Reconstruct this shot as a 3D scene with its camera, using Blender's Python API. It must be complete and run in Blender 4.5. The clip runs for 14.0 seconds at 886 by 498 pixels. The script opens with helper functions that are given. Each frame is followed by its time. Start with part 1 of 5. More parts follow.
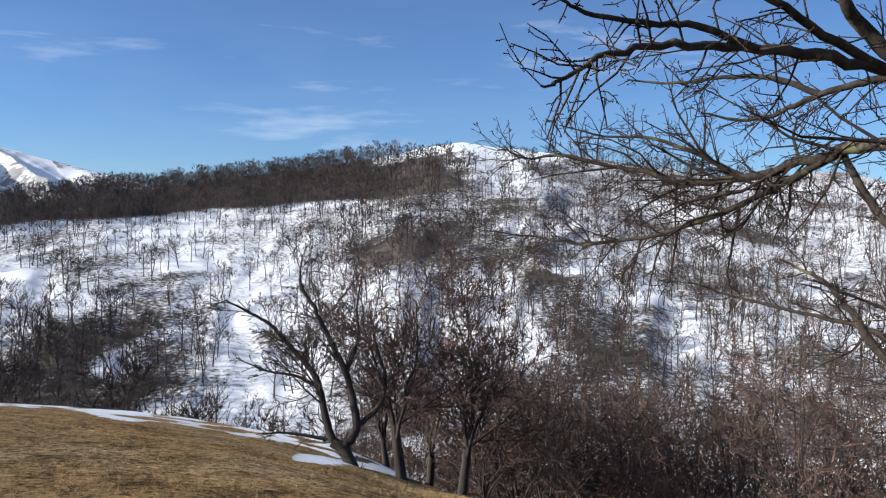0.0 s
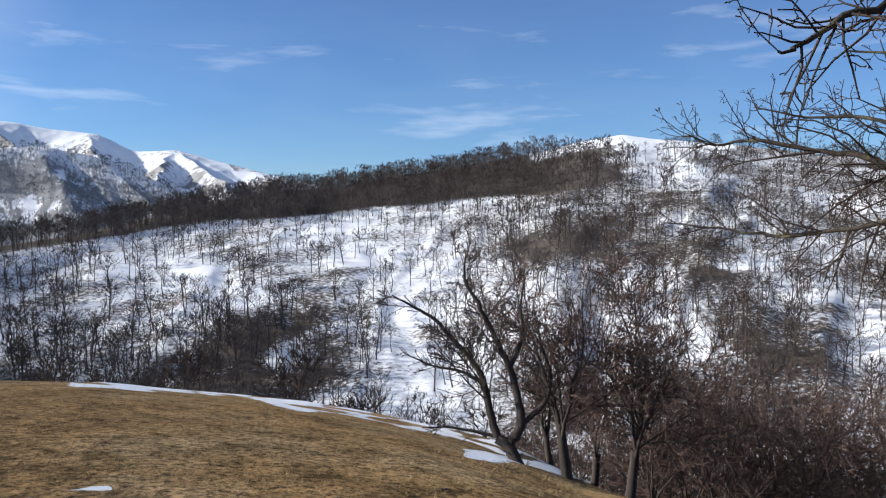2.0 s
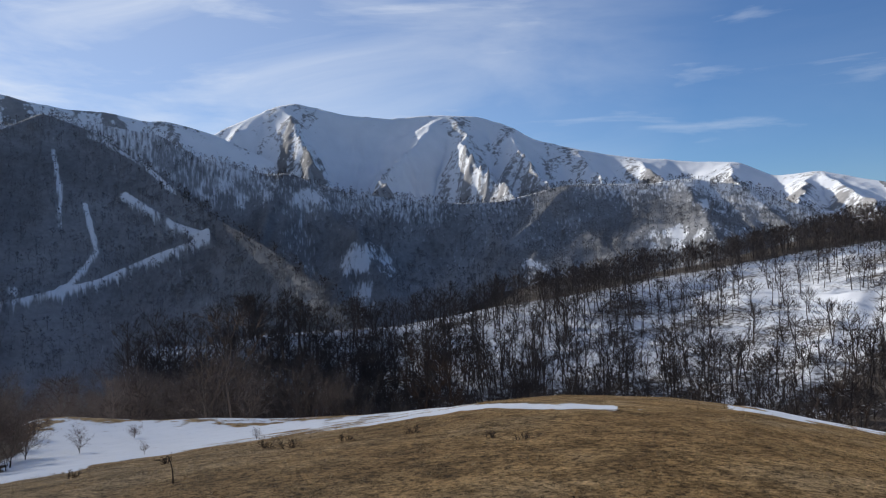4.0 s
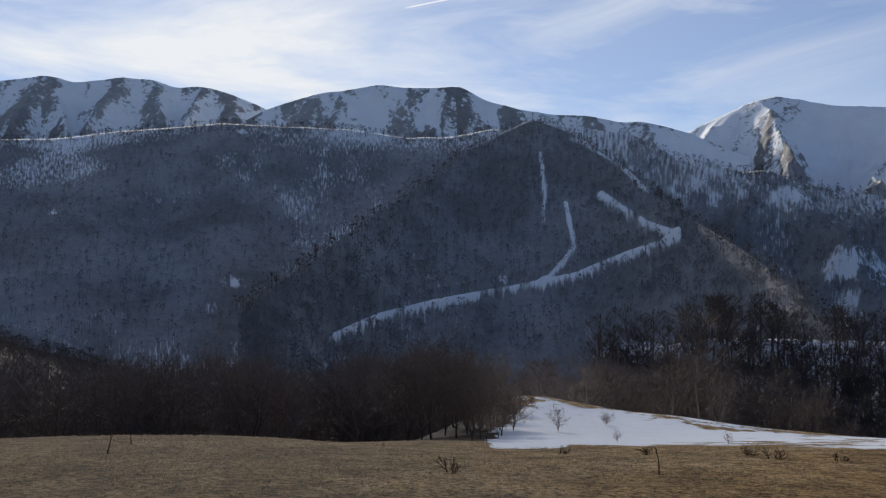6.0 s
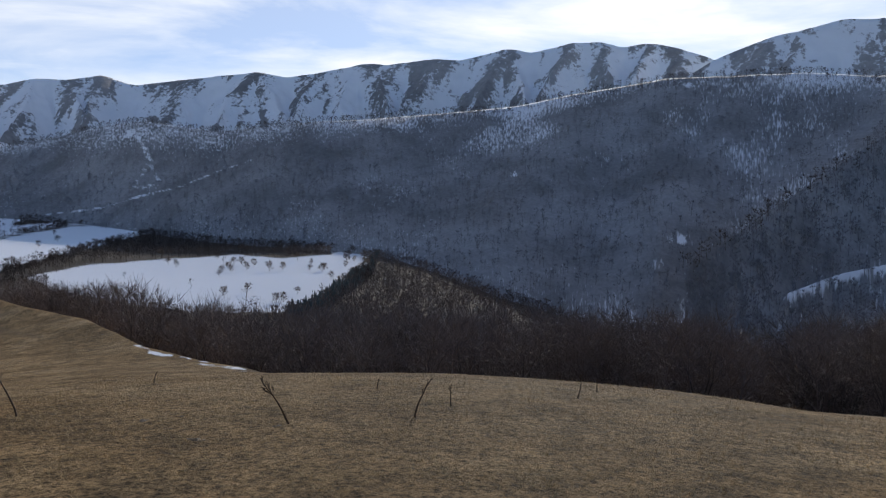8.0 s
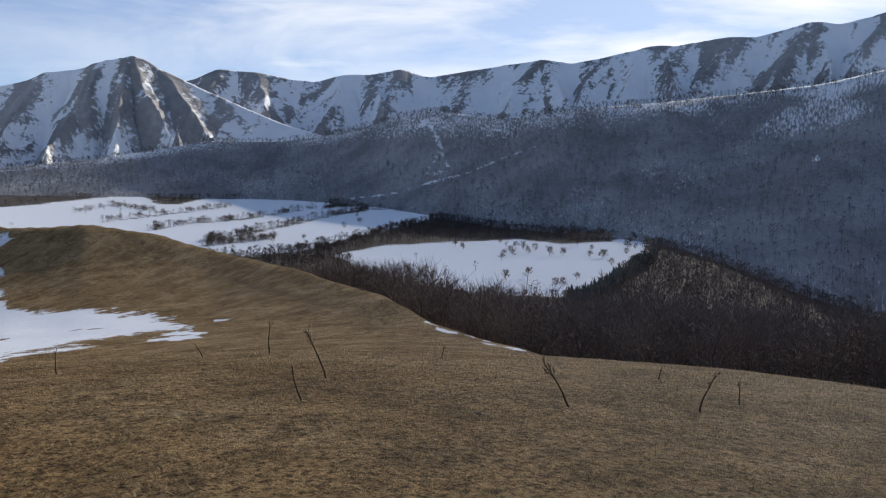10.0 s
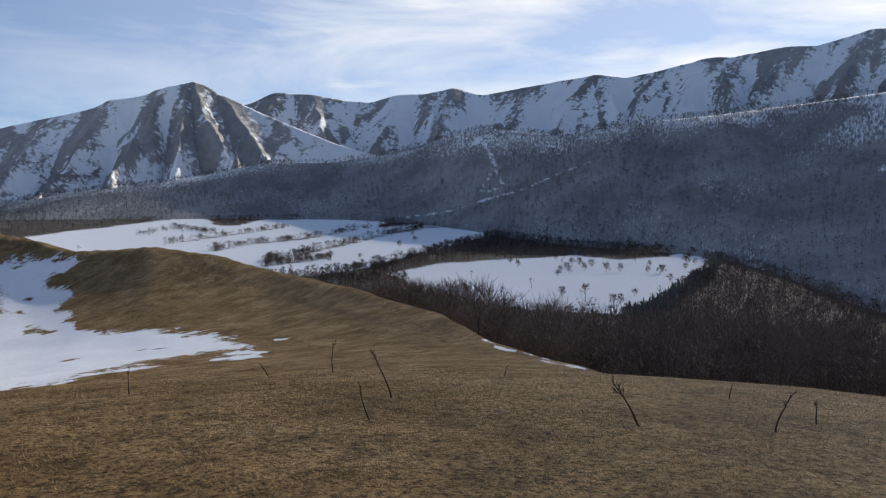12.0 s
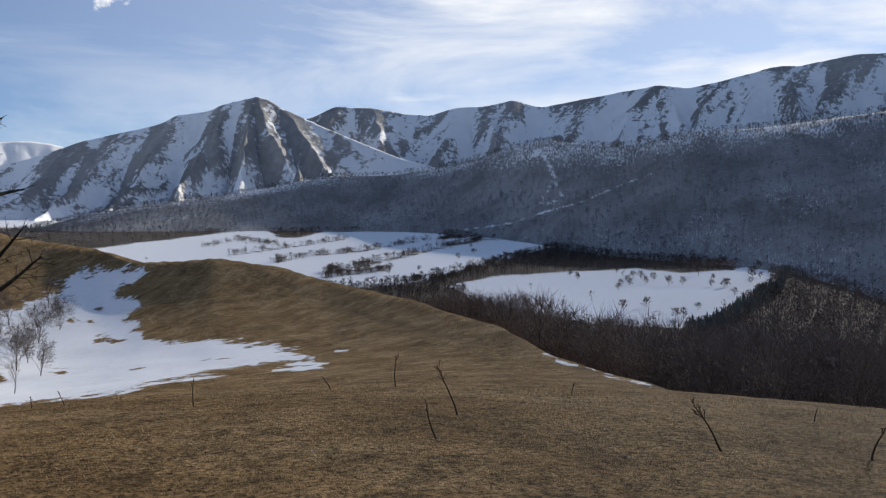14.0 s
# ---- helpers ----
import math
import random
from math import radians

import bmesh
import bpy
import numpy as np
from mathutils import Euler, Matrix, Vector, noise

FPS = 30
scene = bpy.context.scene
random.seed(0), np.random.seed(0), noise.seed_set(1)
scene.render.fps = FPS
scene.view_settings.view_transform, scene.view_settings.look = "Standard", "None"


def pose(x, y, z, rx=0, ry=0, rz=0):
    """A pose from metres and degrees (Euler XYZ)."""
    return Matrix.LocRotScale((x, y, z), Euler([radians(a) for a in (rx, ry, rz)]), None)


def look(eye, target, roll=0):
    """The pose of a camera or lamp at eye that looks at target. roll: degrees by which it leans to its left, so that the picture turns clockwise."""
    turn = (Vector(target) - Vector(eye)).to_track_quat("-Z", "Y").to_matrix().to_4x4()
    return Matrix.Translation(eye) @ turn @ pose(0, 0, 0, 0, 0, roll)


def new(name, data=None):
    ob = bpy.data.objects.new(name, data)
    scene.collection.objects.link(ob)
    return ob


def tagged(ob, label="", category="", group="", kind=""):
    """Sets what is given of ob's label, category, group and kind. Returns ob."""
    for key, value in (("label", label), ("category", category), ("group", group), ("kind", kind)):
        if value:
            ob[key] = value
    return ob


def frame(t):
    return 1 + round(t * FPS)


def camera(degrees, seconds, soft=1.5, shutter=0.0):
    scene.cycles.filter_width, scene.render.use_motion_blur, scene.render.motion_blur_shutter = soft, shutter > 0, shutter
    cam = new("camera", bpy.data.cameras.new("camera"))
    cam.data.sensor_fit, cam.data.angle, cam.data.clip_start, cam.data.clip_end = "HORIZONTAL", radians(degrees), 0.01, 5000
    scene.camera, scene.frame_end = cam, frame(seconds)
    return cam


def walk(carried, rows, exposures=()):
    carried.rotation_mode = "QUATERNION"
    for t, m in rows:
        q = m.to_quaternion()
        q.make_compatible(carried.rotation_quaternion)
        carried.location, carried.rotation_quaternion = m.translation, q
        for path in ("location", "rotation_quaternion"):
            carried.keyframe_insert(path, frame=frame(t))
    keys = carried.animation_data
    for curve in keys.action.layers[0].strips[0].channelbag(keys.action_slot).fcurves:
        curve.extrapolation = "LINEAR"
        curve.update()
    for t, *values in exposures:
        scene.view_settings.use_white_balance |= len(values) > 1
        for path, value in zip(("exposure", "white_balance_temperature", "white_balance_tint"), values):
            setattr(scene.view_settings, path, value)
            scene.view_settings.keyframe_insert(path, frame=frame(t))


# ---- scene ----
cam = camera(55.94, 14.0, soft=1.2)
walk(cam, [
    (0.0, pose(0.101, 0.154, 1.611, 88.00, -0.62, -0.00)),
    (0.5, pose(0.052, 0.182, 1.607, 88.08, -0.47, 4.12)),
    (1.0, pose(0.021, 0.251, 1.599, 87.97, 0.52, 8.29)),
    (1.5, pose(-0.012, 0.320, 1.594, 87.56, 0.73, 10.10)),
    (2.0, pose(-0.073, 0.361, 1.591, 87.67, 0.15, 10.74)),
    (2.5, pose(-0.135, 0.326, 1.611, 88.29, 0.74, 21.12)),
    (3.0, pose(-0.299, 0.444, 1.601, 89.66, 1.87, 33.52)),
    (3.2, pose(-0.269, 0.438, 1.596, 89.78, 2.10, 37.94)),
    (5.3, pose(-0.332, 0.125, 1.609, 91.36, 0.57, 73.26)),
    (5.5, pose(-0.327, 0.123, 1.603, 91.47, 0.34, 76.60)),
    (6.0, pose(-0.313, 0.090, 1.601, 90.70, -0.14, 84.26)),
    (6.5, pose(-0.303, 0.002, 1.600, 89.44, -1.15, 92.07)),
    (7.0, pose(-0.295, -0.084, 1.603, 87.78, -1.12, 99.76)),
    (7.5, pose(-0.286, -0.132, 1.599, 87.80, -0.21, 106.28)),
    (8.0, pose(-0.292, -0.104, 1.607, 87.79, 0.39, 114.21)),
    (8.5, pose(-0.348, -0.079, 1.600, 86.72, 1.21, 121.52)),
    (9.0, pose(-0.340, -0.108, 1.590, 86.07, 0.80, 126.79)),
    (9.2, pose(-0.326, -0.145, 1.588, 86.36, 0.37, 128.44)),
    (11.3, pose(-0.201, -0.122, 1.596, 86.49, 0.56, 136.19)),
    (11.5, pose(-0.188, -0.147, 1.601, 86.64, 0.92, 135.29)),
    (12.0, pose(-0.204, -0.204, 1.604, 88.10, 0.69, 137.08)),
    (12.5, pose(-0.317, -0.293, 1.593, 90.60, 0.32, 142.06)),
    (13.0, pose(-0.342, -0.346, 1.590, 89.72, 0.40, 138.33)),
    (13.5, pose(-0.329, -0.419, 1.606, 89.68, 0.84, 137.47)),
    (14.0, pose(-0.312, -0.472, 1.606, 88.99, 0.63, 141.12)),
], exposures=[(0.0, 0.44, 6250, 10), (2.4, 0.44, 6250, 10), (3.2, 0.26, 6250, 10), (5.3, -0.18, 6600, 10), (6.2, 0.07, 6650, 10), (7.5, 0.27, 6650, 10), (9.2, 0.35, 6700, 10), (11.3, 0.21, 6750, 10), (14.0, 0.2, 6750, 10)])

# ---- light: late-winter sun behind the southern ridge, thin high cloud ----
SUN_BEARING, SUN_HEIGHT = 100.0, 24.0


def heading(bearing, up=0.0):
    """The unit way at a bearing counted leftwards from +y, and an angle up."""
    b, e = radians(bearing), radians(up)
    return Vector((-math.sin(b) * math.cos(e), math.cos(b) * math.cos(e), math.sin(e)))


sun = new("sun", bpy.data.lights.new("sun", "SUN"))
sun.data.energy, sun.data.angle, sun.data.color = 5.8, radians(0.6), (1.0, 0.95, 0.87)
sun.matrix_world = look((0, 0, 0), -heading(SUN_BEARING, SUN_HEIGHT))


def make_sky():
    world = bpy.data.worlds.new("sky")
    scene.world = world
    world.use_nodes = True
    nt = world.node_tree
    nt.nodes.clear()
    add = nt.nodes.new
    out, bg = add("ShaderNodeOutputWorld"), add("ShaderNodeBackground")
    sky = add("ShaderNodeTexSky")
    sky.sky_type, sky.sun_disc = "NISHITA", False
    sky.sun_elevation = radians(SUN_HEIGHT)
    sky.sun_rotation = radians(-SUN_BEARING)
    sky.altitude, sky.air_density, sky.dust_density, sky.ozone_density = 1600, 1.0, 0.3, 4.0
    coord = add("ShaderNodeTexCoord")
    # thin streaked high cloud
    flat = add("ShaderNodeMapping")
    flat.inputs["Scale"].default_value = (1.0, 1.0, 4.2)
    flat.inputs["Rotation"].default_value = (radians(9), radians(6), 0)
    veil = add("ShaderNodeTexNoise")
    veil.inputs["Scale"].default_value, veil.inputs["Detail"].default_value = 2.6, 8
    veil.inputs["Roughness"].default_value, veil.inputs["Distortion"].default_value = 0.58, 0.5
    band = add("ShaderNodeMapRange")
    band.inputs["From Min"].default_value, band.inputs["From Max"].default_value = 0.42, 0.78
    # the veil thickens towards the sun's side of the sky
    sunway = heading(SUN_BEARING + 9, 24)
    dot = add("ShaderNodeVectorMath")
    dot.operation = "DOT_PRODUCT"
    dot.inputs[1].default_value = sunway
    near = add("ShaderNodeMapRange")
    near.inputs["From Min"].default_value, near.inputs["From Max"].default_value = 0.32, 0.98
    near.inputs["To Min"].default_value, near.inputs["To Max"].default_value = 0.04, 1.0
    total = add("ShaderNodeMath")
    total.operation = "MULTIPLY_ADD"
    thin = add("ShaderNodeMath")
    thin.operation, thin.inputs[1].default_value = "MULTIPLY", 0.38
    both = add("ShaderNodeMath")
    both.operation, both.use_clamp = "ADD", True
    mix = add("ShaderNodeMix")
    mix.data_type = "RGBA"
    mix.inputs["B"].default_value = (10.6, 11.1, 11.8, 1)
    link = nt.links.new
    link(coord.outputs["Generated"], flat.inputs["Vector"])
    link(flat.outputs["Vector"], veil.inputs["Vector"])
    link(veil.outputs["Fac"], band.inputs["Value"])
    link(coord.outputs["Generated"], dot.inputs[0])
    link(dot.outputs["Value"], near.inputs["Value"])
    link(band.outputs["Result"], total.inputs[0])
    link(near.outputs["Result"], total.inputs[1])
    link(near.outputs["Result"], thin.inputs[0])
    link(thin.outputs["Value"], total.inputs[2])
    link(total.outputs["Value"], both.inputs[0])
    streaks = add("ShaderNodeMapping")
    streaks.inputs["Scale"].default_value = (1.0, 1.0, 6.5)
    streaks.inputs["Rotation"].default_value = (radians(-4), radians(5), radians(40))
    wisp = add("ShaderNodeTexNoise")
    wisp.inputs["Scale"].default_value, wisp.inputs["Detail"].default_value = 4.6, 7
    wisp.inputs["Roughness"].default_value, wisp.inputs["Distortion"].default_value = 0.55, 0.3
    thin_wisp = add("ShaderNodeMapRange")
    thin_wisp.inputs["From Min"].default_value, thin_wisp.inputs["From Max"].default_value = 0.585, 0.86
    thin_wisp.inputs["To Max"].default_value = 0.42
    link(coord.outputs["Generated"], streaks.inputs["Vector"])
    link(streaks.outputs["Vector"], wisp.inputs["Vector"])
    link(wisp.outputs["Fac"], thin_wisp.inputs["Value"])
    heap = add("ShaderNodeVectorMath")
    heap.operation = "DOT_PRODUCT"
    heap.inputs[1].default_value = heading(163.2, 15.8)
    link(coord.outputs["Generated"], heap.inputs[0])
    puff = add("ShaderNodeTexNoise")
    puff.inputs["Scale"].default_value, puff.inputs["Detail"].default_value, puff.inputs["Roughness"].default_value = 26.0, 6, 0.6
    link(coord.outputs["Generated"], puff.inputs["Vector"])
    reach = add("ShaderNodeMapRange")
    reach.inputs["From Min"].default_value, reach.inputs["From Max"].default_value = math.cos(radians(2.8)), 1.0
    reach.inputs["To Min"].default_value, reach.inputs["To Max"].default_value = 0.0, 0.55
    link(heap.outputs["Value"], reach.inputs["Value"])
    heaped = add("ShaderNodeMath")
    heaped.operation = "ADD"
    link(reach.outputs["Result"], heaped.inputs[0])
    link(puff.outputs["Fac"], heaped.inputs[1])
    solid = add("ShaderNodeMapRange")
    solid.inputs["From Min"].default_value, solid.inputs["From Max"].default_value = 0.86, 1.0
    link(heaped.outputs["Value"], solid.inputs["Value"])
    more = add("ShaderNodeMath")
    more.operation = "MAXIMUM"
    link(thin_wisp.outputs["Result"], more.inputs[0])
    link(solid.outputs["Result"], more.inputs[1])
    # a short vapour trail
    ends = heading(86.9, 16.8), heading(79.6, 18.1)
    across, mid = ends[0].cross(ends[1]).normalized(), (ends[0] + ends[1]).normalized()
    off, gap = add("ShaderNodeVectorMath"), add("ShaderNodeVectorMath")
    off.operation = gap.operation = "DOT_PRODUCT"
    off.inputs[1].default_value, gap.inputs[1].default_value = across, mid
    link(coord.outputs["Generated"], off.inputs[0])
    link(coord.outputs["Generated"], gap.inputs[0])
    size = add("ShaderNodeMath")
    size.operation = "ABSOLUTE"
    link(off.outputs["Value"], size.inputs[0])
    line, span = add("ShaderNodeMapRange"), add("ShaderNodeMapRange")
    line.inputs["From Min"].default_value, line.inputs["From Max"].default_value = 0.0012, 0.0003
    line.inputs["To Max"].default_value = 0.6
    span.inputs["From Min"].default_value, span.inputs["From Max"].default_value = math.cos(radians(3.7)), math.cos(radians(3.0))
    link(size.outputs["Value"], line.inputs["Value"])
    link(gap.outputs["Value"], span.inputs["Value"])
    trail, top = add("ShaderNodeMath"), add("ShaderNodeMath")
    trail.operation, top.operation = "MULTIPLY", "MAXIMUM"
    link(line.outputs["Result"], trail.inputs[0])
    link(span.outputs["Result"], trail.inputs[1])
    link(more.outputs["Value"], top.inputs[0])
    link(trail.outputs["Value"], top.inputs[1])
    link(top.outputs["Value"], both.inputs[1])
    link(both.outputs["Value"], mix.inputs["Factor"])
    tint = add("ShaderNodeMix")
    tint.data_type, tint.blend_type = "RGBA", "MULTIPLY"
    tint.inputs["Factor"].default_value = 1.0
    tint.inputs["B"].default_value = (0.80, 0.98, 1.19, 1)
    link(sky.outputs["Color"], tint.inputs["A"])
    link(tint.outputs["Result"], mix.inputs["A"])
    link(mix.outputs["Result"], bg.inputs["Color"])
    bg.inputs["Strength"].default_value = 0.078
    link(bg.outputs["Background"], out.inputs["Surface"])


make_sky()

# ---- materials ----
def shader(name, rough=0.9, spec=0.2):
    m = bpy.data.materials.new(name)
    m.use_nodes = True
    b = m.node_tree.nodes["Principled BSDF"]
    b.inputs["Roughness"].default_value = rough
    b.inputs["Specular IOR Level"].default_value = spec
    b.inputs["Diffuse Roughness"].default_value = 0.9 if rough > 0.94 else 0.2
    return m, m.node_tree, b


def tex(nt, scale, detail=6.0, rough=0.55, stretch=(1, 1, 1), turn=0.0):
    co, mp, n = (nt.nodes.new(k) for k in ("ShaderNodeTexCoord", "ShaderNodeMapping", "ShaderNodeTexNoise"))
    mp.inputs["Scale"].default_value = stretch
    mp.inputs["Rotation"].default_value = (0, 0, radians(turn))
    n.inputs["Scale"].default_value, n.inputs["Detail"].default_value, n.inputs["Roughness"].default_value = scale, detail, rough
    nt.links.new(co.outputs["Object"], mp.inputs["Vector"])
    nt.links.new(mp.outputs["Vector"], n.inputs["Vector"])
    return n.outputs["Fac"]


def ramp(nt, fac, stops):
    r = nt.nodes.new("ShaderNodeValToRGB")
    while len(r.color_ramp.elements) < len(stops):
        r.color_ramp.elements.new(0.5)
    for e, (at, col) in zip(r.color_ramp.elements, stops):
        e.position, e.color = at, (*col, 1)
    nt.links.new(fac, r.inputs["Fac"])
    return r.outputs["Color"]


def blend(nt, fac, a, b):
    m = nt.nodes.new("ShaderNodeMix")
    m.data_type = "RGBA"
    for key, val in (("Factor", fac), ("A", a), ("B", b)):
        if isinstance(val, tuple):
            m.inputs[key].default_value = (*val, 1)
        elif isinstance(val, float):
            m.inputs[key].default_value = val
        else:
            nt.links.new(val, m.inputs[key])
    return m.outputs["Result"]


def calc(nt, op, a, b=0.0, clamp=False):
    n = nt.nodes.new("ShaderNodeMath")
    n.operation, n.use_clamp = op, clamp
    for i, val in enumerate((a, b)):
        if isinstance(val, (int, float)):
            n.inputs[i].default_value = val
        else:
            nt.links.new(val, n.inputs[i])
    return n.outputs["Value"]


def bump(nt, bsdf, height, strength, distance):
    n = nt.nodes.new("ShaderNodeBump")
    n.inputs["Strength"].default_value, n.inputs["Distance"].default_value = strength, distance
    nt.links.new(height, n.inputs["Height"])
    nt.links.new(n.outputs["Normal"], bsdf.inputs["Normal"])


def attribute(nt, name):
    a = nt.nodes.new("ShaderNodeAttribute")
    a.attribute_name = name
    return a.outputs["Fac"]


def snow_edge(nt, attr, grain, soft, amount):
    """1 where snow lies: the attribute, broken up by grain, about one half."""
    v = calc(nt, "ADD", attr, calc(nt, "MULTIPLY", calc(nt, "SUBTRACT", grain, 0.5), amount))
    r = nt.nodes.new("ShaderNodeMapRange")
    r.inputs["From Min"].default_value, r.inputs["From Max"].default_value = 0.5 - soft, 0.5 + soft
    nt.links.new(v, r.inputs["Value"])
    return r.outputs["Result"]


def strength(nt, fac, low, high, least):
    """least where fac is under low, rising to 1 where it is over high."""
    r = nt.nodes.new("ShaderNodeMapRange")
    r.inputs["From Min"].default_value, r.inputs["From Max"].default_value, r.inputs["To Min"].default_value = low, high, least
    nt.links.new(fac, r.inputs["Value"])
    return r.outputs["Result"]


def scaled(nt, col, fac):
    n = nt.nodes.new("ShaderNodeVectorMath")
    n.operation = "SCALE"
    nt.links.new(col, n.inputs[0])
    nt.links.new(fac, n.inputs["Scale"])
    return n.outputs["Vector"]


def mat_ground():
    m, nt, b = shader("dry_grass_and_snow", 0.95, 0.05)
    col = ramp(nt, tex(nt, 0.30, 6, 0.6), [(0.36, (0.38, 0.238, 0.106)), (0.5, (0.51, 0.330, 0.154)), (0.64, (0.66, 0.450, 0.230))])
    # turf more golden towards +y, and brightened there to stand in for light
    where = nt.nodes.new("ShaderNodeSeparateXYZ")
    nt.links.new(nt.nodes.new("ShaderNodeTexCoord").outputs["Object"], where.inputs["Vector"])
    gold_lit = nt.nodes.new("ShaderNodeMapRange")
    gold_lit.inputs["From Min"].default_value, gold_lit.inputs["From Max"].default_value, gold_lit.inputs["To Max"].default_value = -2.5, 5.0, 0.9
    nt.links.new(where.outputs["Y"], gold_lit.inputs["Value"])
    tawny_lit = ramp(nt, tex(nt, 0.5, 6, 0.6), [(0.38, (0.62, 0.375, 0.155)), (0.5, (0.76, 0.485, 0.215)), (0.62, (0.86, 0.60, 0.32))])
    col = blend(nt, gold_lit.outputs["Result"], col, tawny_lit)
    green = ramp(nt, tex(nt, 0.8, 5, 0.6), [(0.52, (0, 0, 0)), (0.68, (1, 1, 1))])
    col = blend(nt, calc(nt, "MULTIPLY", green, 0.20), col, (0.15, 0.125, 0.050))
    # bare patches where the sward is worn, then tussocks, dead stems and gaps between them
    worn = strength(nt, tex(nt, 0.75, 8, 0.68, (1, 1, 1)), 0.40, 0.56, 0.0)
    col = blend(nt, worn, scaled(nt, col, strength(nt, tex(nt, 6.0, 5, 0.7), 0.3, 0.7, 0.42)), col)
    col = scaled(nt, col, strength(nt, tex(nt, 2.0, 9, 0.74), 0.36, 0.52, 0.44))
    col = scaled(nt, col, strength(nt, tex(nt, 13.0, 9, 0.86), 0.42, 0.55, 0.14))
    # trodden track and litter of the wood floor
    col = blend(nt, attribute(nt, "bare"), col, ramp(nt, tex(nt, 1.2, 8, 0.7), [(0.35, (0.035, 0.029, 0.025)), (0.65, (0.095, 0.076, 0.062))]))
    edge = snow_edge(nt, attribute(nt, "snow"), tex(nt, 0.8, 10, 0.74), 0.05, 2.5)
    white = blend(nt, tex(nt, 0.8, 6), (0.74, 0.76, 0.79), (0.90, 0.91, 0.92))
    white = scaled(nt, white, strength(nt, tex(nt, 2.6, 9, 0.8), 0.33, 0.42, 0.55))
    nt.links.new(blend(nt, edge, col, white), b.inputs["Base Color"])
    relief = calc(nt, "ADD", tex(nt, 22.0, 5, 0.7), calc(nt, "MULTIPLY", tex(nt, 3.0, 7, 0.7), 3.0))
    relief = calc(nt, "MULTIPLY", relief, calc(nt, "SUBTRACT", 1.0, calc(nt, "MULTIPLY", edge, 0.85)))
    bump(nt, b, relief, 1.0, 0.07)
    return m


def streaks(nt, across, along_):
    """Noise that follows a landform's own side and run, drawn out down the slope."""
    n, c = nt.nodes.new("ShaderNodeTexNoise"), nt.nodes.new("ShaderNodeCombineXYZ")
    nt.links.new(calc(nt, "MULTIPLY", attribute(nt, "side"), across), c.inputs[0])
    nt.links.new(calc(nt, "MULTIPLY", attribute(nt, "run"), along_), c.inputs[1])
    n.inputs["Scale"].default_value, n.inputs["Detail"].default_value, n.inputs["Roughness"].default_value = 1.0, 6, 0.6
    nt.links.new(c.outputs["Vector"], n.inputs["Vector"])
    return n.outputs["Fac"]


def mat_slope(name, grain, dark, light, soft=0.10, amount=1.6, bumpy=1.0, stretch=None):
    """Snow over litter, scree or brown turf, for a slope some way off."""
    m, nt, b = shader(name, 0.92, 0.1)
    floor = ramp(nt, tex(nt, grain * 0.7, 7, 0.65), [(0.3, dark), (0.7, light)])
    floor = scaled(nt, floor, strength(nt, tex(nt, grain * 0.035, 4, 0.6), 0.36, 0.62, 0.62))
    grained = streaks(nt, grain, grain * stretch) if stretch else tex(nt, grain, 9, 0.68)
    edge = snow_edge(nt, attribute(nt, "snow"), grained, soft, amount)
    white = blend(nt, tex(nt, grain * 0.3, 5), (0.72, 0.74, 0.77), (0.88, 0.89, 0.91))
    nt.links.new(blend(nt, edge, floor, white), b.inputs["Base Color"])
    bump(nt, b, tex(nt, grain * 1.5, 7, 0.65), 0.5, bumpy)
    return m


def mat_bark(name, a, b_, scale, rough=0.9, lichen=None):
    m, nt, b = shader(name, rough, 0.2)
    col = ramp(nt, tex(nt, scale, 7, 0.65, (1, 1, 0.35)), [(0.32, a), (0.68, b_)])
    if lichen:
        spot = ramp(nt, tex(nt, scale * 0.4, 5, 0.6), [(0.55, (0, 0, 0)), (0.66, (1, 1, 1))])
        col = blend(nt, spot, col, lichen)
    rnd = nt.nodes.new("ShaderNodeObjectInfo").outputs["Random"]
    vary = nt.nodes.new("ShaderNodeHueSaturation")
    nt.links.new(calc(nt, "MULTIPLY_ADD", rnd, 0.5), vary.inputs["Value"])
    vary.inputs["Value"].links[0].from_node.inputs[2].default_value = 0.75
    nt.links.new(col, vary.inputs["Color"])
    nt.links.new(vary.outputs["Color"], b.inputs["Base Color"])
    bump(nt, b, tex(nt, scale * 1.4, 6, 0.7, (1, 1, 0.3)), 0.6, 0.02)
    return m


def mat_stuff(name, a, b_, rough=0.95):
    m, nt, b = shader(name, rough, 0.1)
    rnd = nt.nodes.new("ShaderNodeNewGeometry").outputs["Random Per Island"]
    big = tex(nt, 0.02, 6, 0.75)
    mixv = calc(nt, "ADD", calc(nt, "MULTIPLY", rnd, 0.45), calc(nt, "MULTIPLY", big, 0.55))
    nt.links.new(ramp(nt, mixv, [(0.1, a), (0.9, b_)]), b.inputs["Base Color"])
    return m


M_GROUND = mat_ground()
M_HILL = mat_slope("snowy_hillside", 0.55, (0.058, 0.049, 0.043), (0.145, 0.120, 0.100), 0.14, 1.4, 0.3)
# floor greyed and lightened: the haze of distance is painted into its colour
M_FOREST_HAZED = mat_slope("hazed_forest_floor_with_snow", 0.20, (0.25, 0.252, 0.260), (0.36, 0.36, 0.366), 0.16, 1.6, 2.0, 0.30)
# rock paled towards the snow, haze put into its base colour
M_MOUNTAIN = mat_slope("snow_and_hazed_rock", 0.045, (0.27, 0.265, 0.270), (0.40, 0.388, 0.380), 0.08, 1.6, 3.0)
